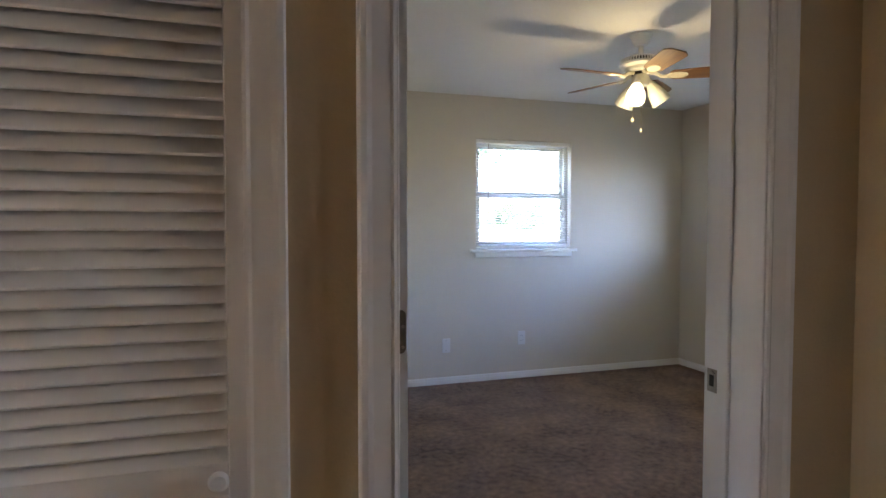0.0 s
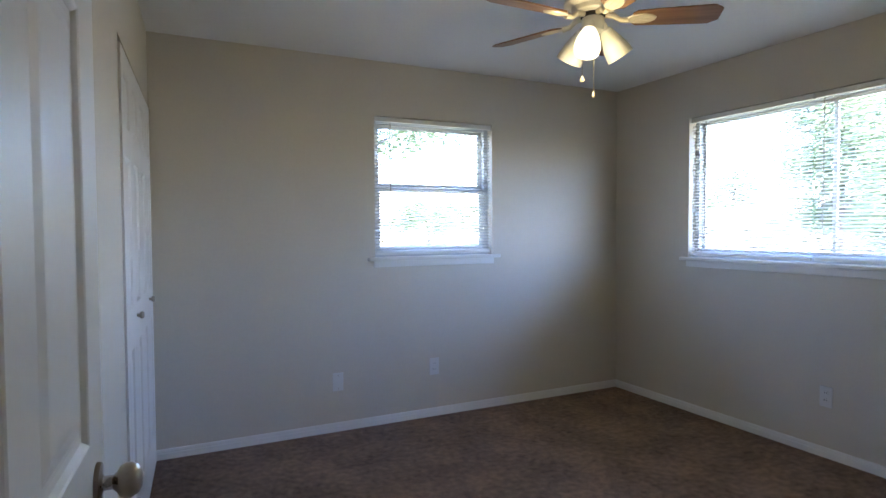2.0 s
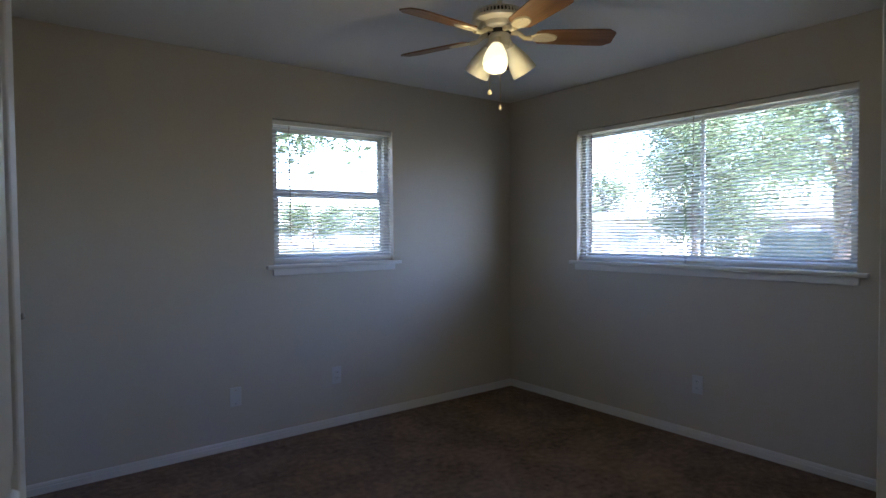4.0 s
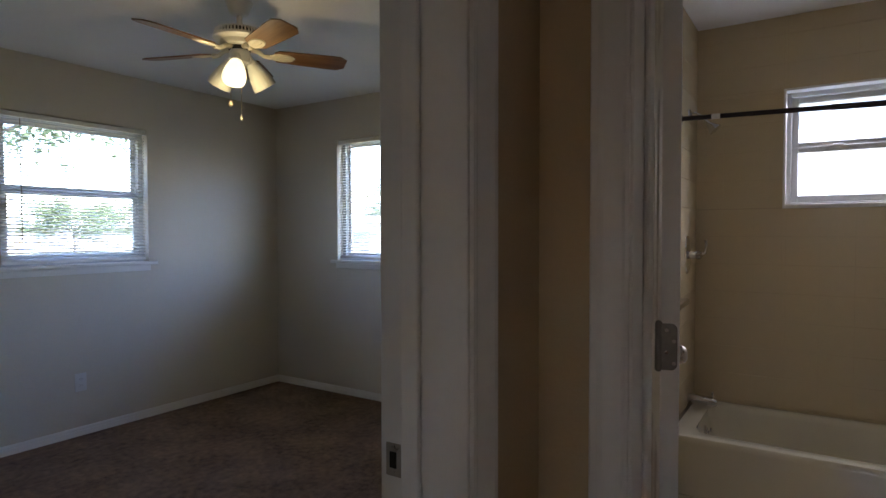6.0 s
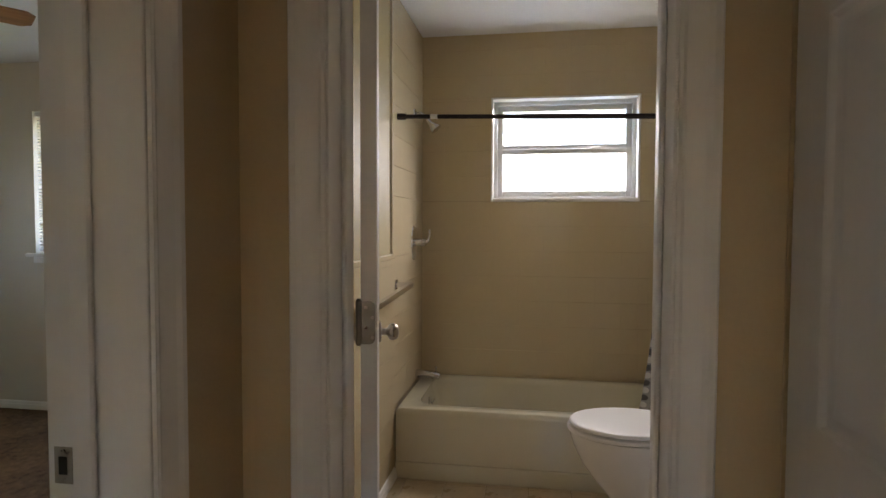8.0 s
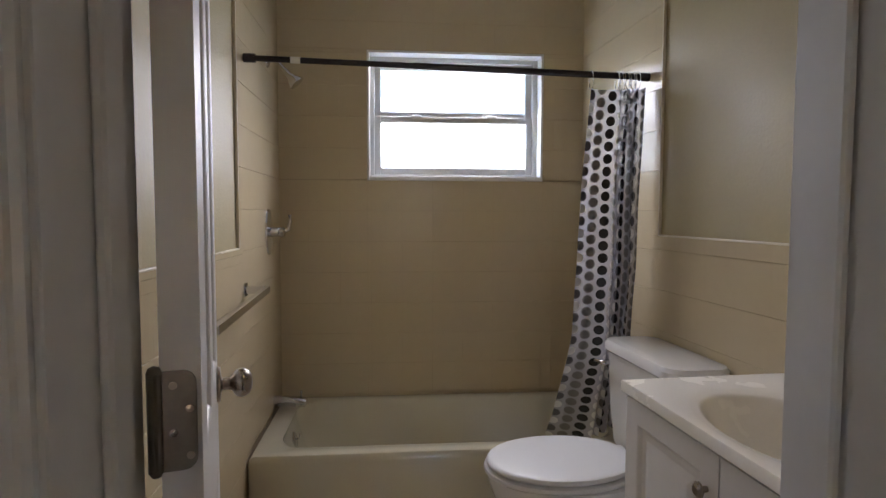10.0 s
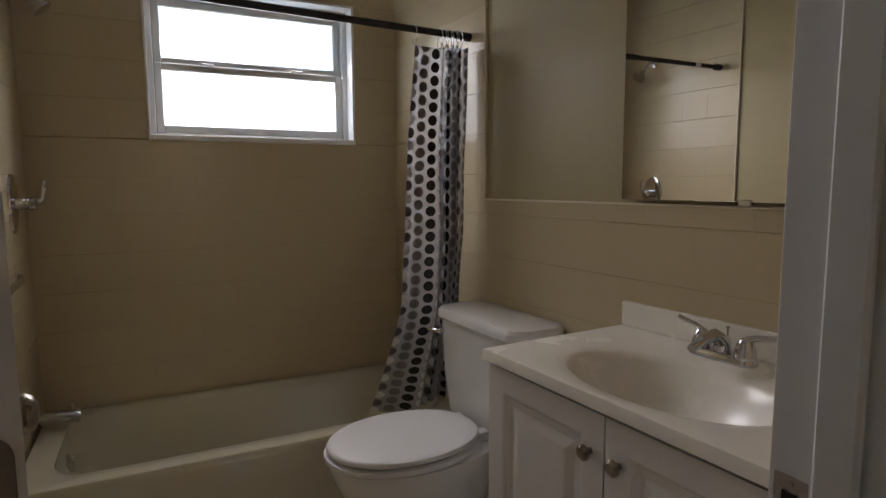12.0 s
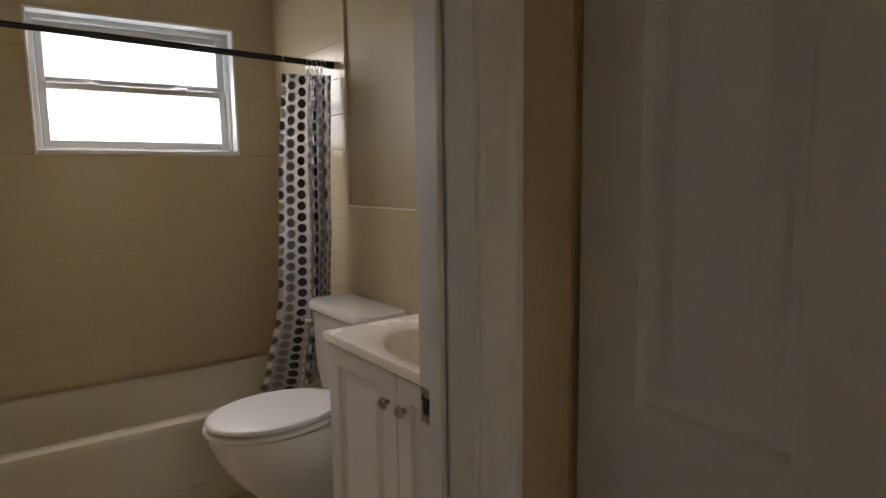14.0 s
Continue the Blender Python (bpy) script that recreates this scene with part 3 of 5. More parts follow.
def louver_leaf(label, at, w, h):
    th = thing("louvered_door", label, "closet door", at, "structure", group="louvered closet doors")
    t = 0.028
    for x0, x1 in ((0, 0.030), (w - 0.030, w)):
        part("stile", boxed(x0, 0, 0, x1, t, h, bevel=0.002), DOORPAINT, th)
    for z0, z1 in ((0.0, 0.11), (0.835, 0.895), (h - 0.075, h)):
        part("rail", boxed(0.030, 0.001, z0, w - 0.030, t - 0.001, z1, bevel=0.0015), DOORPAINT, th)
    part("lower_panel", panel_leaf(w - 0.06, 0.725, 0.014, [(0.03, w - 0.09, 0.03, 0.695)]), DOORPAINT, th).location = (0.03, 0.007, 0.11)
    bm = bmesh.new()
    box(bm, 0.030, -0.0035, -0.0225, w - 0.030, 0.0035, 0.0225, bevel=0.0022)
    bmesh.ops.rotate(bm, verts=bm.verts, matrix=Matrix.Rotation(radians(-38), 3, "X"))
    me = mesh_of(bm, "slat", DOORPAINT)
    z = 0.908
    while z < h - 0.08:
        s = new("slat", me)
        s.parent, s.location = th, (0, t / 2, z)
        z += 0.0302
    part("knob", lathe(bmesh.new(), [(0, 0.03), (0.012, 0.029), (0.017, 0.022), (0.015, 0.014), (0.008, 0.009), (0.008, 0)], 20,
                       Matrix.Translation((w - 0.045, 0, 0.87)) @ Matrix.Rotation(radians(90), 4, "X")), PLASTIC, th, "small round white knob", smooth=True)
    return th


louver_leaf("white louvered bifold closet door in the hall", (0.087, YH + 0.008, 0.012), 0.392, 1.985)
louver_leaf("white louvered bifold closet door in the hall", (-0.312, YH + 0.012, 0.012), 0.392, 1.985)
lf = thing("door_frame", "white casing round the louvered hall closet", "door frame", kind="structure")
for u, s in ((0.478, 1), (-0.332, -1)):
    p = Vector((u, YH, 0))
    part("casing", extrude_profile(bmesh.new(), CASING, p, p + Vector((0, 0, 2.09)), (0, -1, 0), (s, 0, 0)), TRIM, lf)
    part("jamb", boxed(min(u, u + s * 0.014), YH - 0.002, 0, max(u, u + s * 0.014), YB, 2.02), TRIM, lf)

# bedroom closet bifold doors
for k in range(4):
    w = 0.302
    th = thing("bifold_door", "white panelled bifold closet door", "closet door", (0, 0, 0), "structure", "bedroom closet doors")
    th.matrix_basis = WEST @ pose(XL - 0.022, 4.927 - k * 0.305, 0.015, 0, 0, -90)
    part("leaf", panel_leaf(w, 1.938, 0.03, [(0.06, w - 0.06, 0.2, 0.82), (0.06, w - 0.06, 0.98, 1.55), (0.06, w - 0.06, 1.66, 1.86)]), DOORPAINT, th)
    if k in (0, 2):
        part("knob", lathe(bmesh.new(), [(0, 0.028), (0.011, 0.027), (0.016, 0.02), (0.013, 0.012), (0.007, 0.008), (0.007, 0)], 18,
                           Matrix.Translation((w - 0.05, 0.03, 0.93)) @ Matrix.Rotation(radians(-90), 4, "X")), NICKEL, th, smooth=True)
solo("closet_track", boxed(XL - 0.05, 3.71, 1.958, XL - 0.006, 4.93, 1.985), BRONZE, "dark metal bifold track under the closet header", "track", "structure").matrix_basis = WEST


# ---- windows ----
def window_sash(name, label, axis, plane, u0, u1, z0, z1, inward, split, glass, frame_w=0.034, depth=0.06, material=None, split_at=0.5, lower_in=0.012, rail=0.022):
    """A vinyl window: outer frame, two sashes split by a meeting rail ('h') or a mullion ('v'), a pane in each."""
    material = material or VINYL
    th = thing(name, label, "window", kind="structure")
    ax = (lambda w, u, z: (w, u, z)) if axis == "x" else (lambda w, u, z: (u, w, z))

    def bx(w0, ua, za, w1, ub, zb, bevel=0.002):
        a, b = ax(w0, ua, za), ax(w1, ub, zb)
        return boxed(*[min(p, q) for p, q in zip(a, b)], *[max(p, q) for p, q in zip(a, b)], bevel=bevel)

    f, w0, w1 = frame_w, plane, plane - inward * depth
    part("window_frame", bx(w0, u0, z0, w1, u0 + f, z1), material, th)
    part("window_frame", bx(w0, u1 - f, z0, w1, u1, z1), material, th)
    part("window_frame", bx(w0, u0 + f, z1 - f, w1, u1 - f, z1), material, th)
    part("window_frame", bx(w0, u0 + f, z0, w1, u1 - f, z0 + f), material, th)
    m = (z0 + (z1 - z0) * split_at) if split == "h" else (u0 + (u1 - u0) * split_at)
    rooms = [(u0 + f, u1 - f, z0 + f, m + 0.004), (u0 + f, u1 - f, m - 0.004, z1 - f)] if split == "h" else [(u0 + f, m + 0.004, z0 + f, z1 - f), (m - 0.004, u1 - f, z0 + f, z1 - f)]
    for k, (a, b, c, d) in enumerate(rooms):
        s0 = plane - inward * (lower_in if k == 0 else lower_in + 0.022)
        s1, r = s0 - inward * 0.02, rail
        sash = part("sash", bx(s0, a, c, s1, a + r, d), material, th)
        part("sash_stile", bx(s0, b - r, c, s1, b, d), material, sash)
        part("sash_rail", bx(s0, a + r, c, s1, b - r, c + r + 0.004), material, sash)
        part("sash_rail", bx(s0, a + r, d - r, s1, b - r, d), material, sash)
        pane = part("pane", bx(s0 - inward * 0.008, a + r, c + r, s0 - inward * 0.011, b - r, d - r, 0), glass, sash)
        pane.visible_shadow = False
    if split == "h":
        for fr in (0.28, 0.72):
            u = u0 + (u1 - u0) * fr
            part("sash_lock", bx(plane - inward * (lower_in - 0.008), u - 0.025, m + 0.002, plane - inward * (lower_in + 0.01), u + 0.025, m + 0.012, 0.003), material, th)
    return th


def stool_apron(axis, face, inward, u0, u1, z, deep):
    ax = (lambda w, u, zz: (w, u, zz)) if axis == "x" else (lambda w, u, zz: (u, w, zz))
    th = thing("window_sill", "white painted window stool with apron under it", "window sill", kind="structure")
    a, b = ax(face + inward * 0.035, u0 - 0.055, z - 0.024), ax(face + inward * 0.0005, u1 + 0.052, z)
    part("stool", boxed(*[min(p, q) for p, q in zip(a, b)], *[max(p, q) for p, q in zip(a, b)], bevel=0.006, seg=3), TRIM, th)
    a, b = ax(face + inward * 0.0005, u0 + 0.001, z - 0.026), ax(face - inward * deep, u1 - 0.001, z)
    part("stool_inner", boxed(*[min(p, q) for p, q in zip(a, b)], *[max(p, q) for p, q in zip(a, b)]), TRIM, th)
    a, b = ax(face + inward * 0.016, u0 - 0.012, z - 0.066), ax(face, u1 + 0.006, z - 0.024)
    part("apron", boxed(*[min(p, q) for p, q in zip(a, b)], *[max(p, q) for p, q in zip(a, b)], bevel=0.004, seg=2), TRIM, th)


def blind(label, axis, plane, u0, u1, z0, z1, inward, wand_u):
    """A mini blind hung in the opening with its slats level and open."""
    th = thing("mini_blind", label, "window blind", group="mini blinds")
    ax = (lambda w, u, z: (w, u, z)) if axis == "x" else (lambda w, u, z: (u, w, z))

    def bx(w0, ua, za, w1, ub, zb, bevel=0.0):
        a, b = ax(w0, ua, za), ax(w1, ub, zb)
        return boxed(*[min(p, q) for p, q in zip(a, b)], *[max(p, q) for p, q in zip(a, b)], bevel=bevel)

    part("headrail", bx(plane - 0.014, u0, z1 - 0.03, plane + 0.014, u1, z1, 0.002), SLAT, th)
    part("bottom_rail", bx(plane - 0.012, u0 + 0.004, z0 + 0.008, plane + 0.012, u1 - 0.004, z0 + 0.026, 0.003), SLAT, th)
    for u in (u0, u1):
        part("headrail_bracket", bx(plane - 0.016, u - 0.003, z1 - 0.034, plane + 0.018, u + 0.003, z1 + 0.001, 0.001), PLASTIC, th, "white plastic end bracket")
    bm = bmesh.new()
    rows = []
    for k in range(5):
        s = -1 + 2 * k / 4
        w, h = s * 0.0125, 0.0020 * (1 - s * s) + -inward * s * 0.0052
        rows.append([bm.verts.new(ax(w, u, h)) for u in (u0 + 0.004, u1 - 0.004)])
    for a, b in zip(rows, rows[1:]):
        bm.faces.new((a[0], a[1], b[1], b[0]))
    bmesh.ops.solidify(bm, geom=bm.faces[:], thickness=0.0005)
    me = mesh_of(bm, "slat", SLAT)
    z = z0 + 0.034
    while z < z1 - 0.04:
        s = new("slat", me)
        s.parent = th
        s.location = ax(plane, 0, z)
        z += 0.0213
    for fr in (0.12, 0.5, 0.88) if u1 - u0 > 0.7 else (0.15, 0.85):
        u = u0 + (u1 - u0) * fr
        for d in (-0.0125, 0.0125):
            part("ladder_cord", tube(bmesh.new(), [ax(plane + d, u, z0 + 0.012), ax(plane + d, u, z1 - 0.03)], 0.0006, 5), SLAT, th)
    part("tilt_wand", tube(bmesh.new(), [ax(plane + inward * 0.018, wand_u, z1 - 0.035), ax(plane + inward * 0.022, wand_u, z0 + 0.14)], 0.0032, 6), NICKEL, th, "thin clear tilt wand")
    return th


window_sash("window_1", "white single-hung window with bright glass", "y", YN + 0.065, W1[0], W1[1], W1[2], W1[3], -1, "h", PANE, split_at=0.50, material=BACKLITFRAME, rail=0.031)
stool_apron("y", YN, -1, W1[0], W1[1], W1[2] + 0.001, 0.064)
blind("white mini blind with level open slats", "y", YN + 0.028, W1[0] + 0.006, W1[1] - 0.006, W1[2] + 0.004, W1[3] - 0.003, -1, W1[0] + 0.115)
window_sash("window_2", "wide white sliding window with bright glass", "x", XE + 0.065, W2[0], W2[1], W2[2], W2[3], -1, "v", PANE, split_at=0.483, material=BACKLITFRAME)
stool_apron("x", XE, -1, W2[0], W2[1], W2[2] + 0.001, 0.064)
mid2 = 3.42
blind("white mini blind with level open slats", "x", XE + 0.028, mid2 + 0.004, W2[1] - 0.006, W2[2] + 0.004, W2[3] - 0.003, -1, W2[1] - 0.13)
blind("white mini blind with level open slats", "x", XE + 0.028, W2[0] + 0.006, mid2 - 0.004, W2[2] + 0.004, W2[3] - 0.003, -1, mid2 - 0.06)
window_sash("window_3", "frosted bathroom window with two sashes", "x", XE + 0.075, W3[0], W3[1], W3[2], W3[3], -1, "h", FROST, frame_w=0.034, material=ALU, split_at=0.515, rail=0.030)
bw = thing("window_lining", "white tiled lining of the bathroom window opening", "window lining", kind="structure")
part("side", boxed(XE - 0.006, W3[0], W3[2], XE + 0.074, W3[0] + 0.012, W3[3], bevel=0.002), TRIM, bw)
part("side", boxed(XE - 0.006, W3[1] - 0.012, W3[2], XE + 0.074, W3[1], W3[3], bevel=0.002), TRIM, bw)
part("head", boxed(XE - 0.006, W3[0] + 0.012, W3[3] - 0.012, XE + 0.074, W3[1] - 0.012, W3[3], bevel=0.002), TRIM, bw)
part("sill", boxed(XE - 0.01, W3[0] + 0.012, W3[2], XE + 0.074, W3[1] - 0.012, W3[2] + 0.022, bevel=0.003), TRIM, bw)


# ---- bedroom things ----
def wall_plate(label, axis, face, u, z, inward, outlet):
    ax = (lambda w, a, b: (w, a, b)) if axis == "x" else (lambda w, a, b: (a, w, b))
    th = thing("wall_plate", label, "outlet" if outlet else "wall plate", kind="")

    def bx(d0, d1, ua, za, ub, zb, bevel=0.0):
        a, b = ax(face + inward * d0, u + ua, z + za), ax(face + inward * d1, u + ub, z + zb)
        return boxed(*[min(p, q) for p, q in zip(a, b)], *[max(p, q) for p, q in zip(a, b)], bevel=bevel)

    part("cover", bx(0, 0.006, -0.035, -0.058, 0.035, 0.058, 0.002), PLASTIC, th)
    if outlet:
        for dz in (-0.02, 0.02):
            r = part("receptacle", bx(0.006, 0.008, -0.015, dz - 0.014, 0.015, dz + 0.014, 0.0015), PLASTIC, th)
            for du in (-0.006, 0.006):
                # Dark inlay gives the slot's inner shade as colour.
                part("slot", bx(0.0075, 0.0084, du - 0.0012, dz - 0.003, du + 0.0012, dz + 0.006), DARK, r)
    else:
        for dz in (-0.042, 0.042):
            part("screw", bx(0.006, 0.0072, -0.003, dz - 0.003, 0.003, dz + 0.003, 0.001), NICKEL, th)
    return th


wall_plate("white blank wall plate low on the wall", "y", YN, 1.978, 0.318, -1, False)
wall_plate("white duplex outlet low on the wall", "y", YN, 2.659, 0.345, -1, True)
wall_plate("white duplex outlet below the wide window", "x", XE, 3.318, 0.343, -1, True)


def ceiling_fan(x, y, top, blade_angle):
    th = thing("ceiling_fan", "white ceiling fan with five oak blades and one lit lamp", "ceiling fan", (x, y, top))
    part("canopy", lathe(bmesh.new(), [(0, 0), (0.060, 0), (0.064, -0.004), (0.061, -0.010), (0.044, -0.050), (0.036, -0.061), (0.026, -0.064), (0, -0.064)], 36), FANWHITE, th, smooth=True)
    part("downrod", lathe(bmesh.new(), [(0.0135, -0.062), (0.0135, -0.106), (0.020, -0.110), (0.021, -0.122), (0, -0.122)], 20), FANWHITE, th, smooth=True)
    part("motor_housing", lathe(bmesh.new(), [(0, -0.124), (0.045, -0.126), (0.085, -0.129), (0.100, -0.134), (0.103, -0.138), (0.098, -0.140), (0.106, -0.162), (0.117, -0.162), (0.118, -0.174), (0.110, -0.182), (0.088, -0.186), (0.085, -0.204), (0.076, -0.211), (0, -0.211)], 48), FANWHITE, th, smooth=True)
    # Dark ring puts the shade between the vent fins into colour.
    part("vent_shade", lathe(bmesh.new(), [(0.0980, -0.1402), (0.0990, -0.1405), (0.1070, -0.1615), (0.1060, -0.1618)], 48), DARK, th, "near-black ring for the shade in the motor's vent slots")
    bm = boxed(0.096, -0.0028, -0.1625, 0.1125, 0.0028, -0.1385, bevel=0.0008)
    fin = mesh_of(bm, "vent_fin", FANWHITE)
    for k in range(44):
        f = new("vent_fin", fin)
        f.parent, f.rotation_euler = th, (0, 0, 2 * math.pi * k / 44)
    part("flywheel", lathe(bmesh.new(), [(0, -0.211), (0.050, -0.211), (0.050, -0.224), (0, -0.224)], 32), DARK, th)
    part("switch_housing", lathe(bmesh.new(), [(0, -0.224), (0.042, -0.226), (0.047, -0.234), (0.046, -0.264), (0.042, -0.281), (0.03, -0.291), (0, -0.293)], 36), FANWHITE, th, smooth=True)
    zb = -0.234
    prof = [(0.175, 0.050), (0.29, 0.057), (0.40, 0.062), (0.465, 0.063), (0.500, 0.038)]
    bm = bmesh.new()
    outline = [(r, -w) for r, w in prof] + [(r, w) for r, w in reversed(prof)] + [(0.155, 0.03), (0.155, -0.03)]
    loft(bm, [[(a, b, -0.003) for a, b in outline], [(a, b, 0.003) for a, b in outline]])
    bmesh.ops.rotate(bm, verts=bm.verts, matrix=Matrix.Rotation(radians(-13), 3, "X"))
    blade = mesh_of(bm, "blade", BLADEWOOD)
    bm = bmesh.new()
    oval = [(0.192 + 0.06 * math.cos(2 * math.pi * k / 24), 0.033 * math.sin(2 * math.pi * k / 24)) for k in range(24)]
    loft(bm, [[(a, b, -0.0035) for a, b in oval], [(0.192 + (a - 0.192) * 0.93, b * 0.9, -0.0085) for a, b in oval]])
    for dy in (-0.010, 0.010):
        box(bm, 0.162, dy - 0.002, -0.0105, 0.225, dy + 0.002, -0.008)
    bmesh.ops.rotate(bm, verts=bm.verts, matrix=Matrix.Rotation(radians(-13), 3, "X"))
    tube(bm, [(0.05, 0, 0.018), (0.085, 0, 0.012), (0.11, 0, -0.006), (0.142, 0, -0.007)], [0.013, 0.011, 0.010, 0.012], 10)
    bracket = mesh_of(bm, "blade_bracket", BRASS, True)
    for k in range(5):
        b = new("blade", blade)
        b.parent, b.location, b.rotation_euler = th, (0, 0, zb), (0, 0, radians(blade_angle + 72 * k))
        c = new("blade_bracket", bracket)
        c.parent = b
    tagged(b, "oak veneer fan blade")
    for k, az in enumerate((214, 347, 101)):
        m = Matrix.Rotation(radians(az), 4, "Z") @ Matrix.Translation((0.04, 0, -0.262 if k == 0 else -0.252)) @ Matrix.Rotation(radians(180 - (21 if k == 0 else 35)), 4, "Y")
        arm = part("lamp_socket", lathe(bmesh.new(), [(0, -0.01), (0.017, -0.008), (0.019, 0.02), (0.026, 0.026), (0.027, 0.04), (0, 0.04)], 20, m), FANWHITE, th, smooth=True)
        prof = [(0.025, 0.03), (0.031, 0.045), (0.040, 0.07), (0.049, 0.10), (0.055, 0.135), (0.057, 0.152), (0.055, 0.152), (0.047, 0.10), (0.029, 0.047), (0.023, 0.033)]
        if k == 0:
            prof = [(0.026, 0.03), (0.034, 0.045), (0.044, 0.07), (0.051, 0.095), (0.053, 0.12), (0.048, 0.138), (0.030, 0.150), (0, 0.154)]
        part("shade", lathe(bmesh.new(), prof, 32, m), LIT if k == 0 else SHADE, th, "lit glass shade glowing yellow" if k == 0 else "unlit frosted glass shade", smooth=True)
    for px, py, z1, fob in ((-0.022, 0.040, -0.460, 0.011), (0.022, 0.020, -0.522, 0.007)):
        ch = part("pull_chain", tube(bmesh.new(), [(px, py, -0.280), (px, py, z1)], 0.0013, 6), CHAIN, th)
        part("fob", lathe(bmesh.new(), [(0, z1 + 0.004), (fob * 0.5, z1), (fob, z1 - 0.012), (fob * 0.8, z1 - 0.02), (0, z1 - 0.024)], 14, Matrix.Translation((px, py, 0))), BRASS, ch, smooth=True)
    return th


FANX, FANY = 2.583, 3.272
ceiling_fan(FANX, FANY, HB, 326)
bulb = bpy.data.lights.new("fan_bulb", "POINT")
bulb.energy, bulb.color, bulb.shadow_soft_size = 0.20, (1.0, 0.78, 0.33), 0.05
bo = new("fan_bulb", bulb)
bo.location = (FANX - 0.115, FANY - 0.13, HB - 0.48)


# ---- bathroom ----
def rrect(cx, cy, w, d, r, z, n=6):
    """A rectangle with round corners, as a ring."""
    out = []
    for sx, sy, a0 in ((1, 1, 0), (-1, 1, 90), (-1, -1, 180), (1, -1, 270)):
        for k in range(n + 1):
            a = radians(a0 + 90 * k / n)
            out.append((cx + sx * (w / 2 - r) + r * math.cos(a), cy + sy * (d / 2 - r) + r * math.sin(a), z))
    return out


TX0, RIM = 3.585, 0.381


def bathtub():
    th = thing("bathtub", "cream enamelled built-in bathtub with a plain apron", "bathtub", (0, 0, 0))
    x0, x1, y0, y1 = TX0, XE - 0.004, YS + 0.004, YT - 0.012
    cx, cy, w, d = (x0 + x1) / 2, (y0 + y1) / 2, x1 - x0, y1 - y0
    bm = bmesh.new()
    rings = [rrect(cx, cy, w, d, 0.004, FB), rrect(cx, cy, w, d, 0.004, RIM - 0.03), rrect(cx, cy, w - 0.004, d - 0.004, 0.006, RIM - 0.012), rrect(cx, cy, w - 0.018, d - 0.018, 0.012, RIM - 0.002),
             rrect(cx, cy, w - 0.04, d - 0.04, 0.02, RIM), rrect(cx + 0.01, cy, w - 0.13, d - 0.14, 0.12, RIM), rrect(cx + 0.01, cy, w - 0.15, d - 0.18, 0.12, RIM - 0.008),
             rrect(cx + 0.01, cy + 0.006, w - 0.17, d - 0.19, 0.12, RIM - 0.03), rrect(cx + 0.01, cy + 0.012, w - 0.24, d - 0.34, 0.12, 0.16), rrect(cx + 0.01, cy, w - 0.32, d - 0.48, 0.10, 0.10)]
    loft(bm, rings, cap0=False)
    part("basin", bm, TUBGLAZE, th, smooth=True)
    part("apron_foot", boxed(x0 - 0.012, y0, FB, x0 + 0.01, y1, FB + 0.085, bevel=0.006, seg=2), TUBGLAZE, th)
    m = Matrix.Translation((3.95, YT - 0.118, 0.30)) @ Matrix.Rotation(radians(80), 4, "X")
    ov = part("overflow_plate", lathe(bmesh.new(), [(0.036, 0), (0.036, 0.004), (0.028, 0.009), (0, 0.011)], 28, m), CHROME, th, "round chrome overflow plate", smooth=True)
    part("trip_lever", tube(bmesh.new(), [m @ Vector((0, 0, 0.008)), m @ Vector((0, 0.004, 0.024)), m @ Vector((0, 0.02, 0.03))], 0.004, 8), CHROME, ov)
    return th


bathtub()


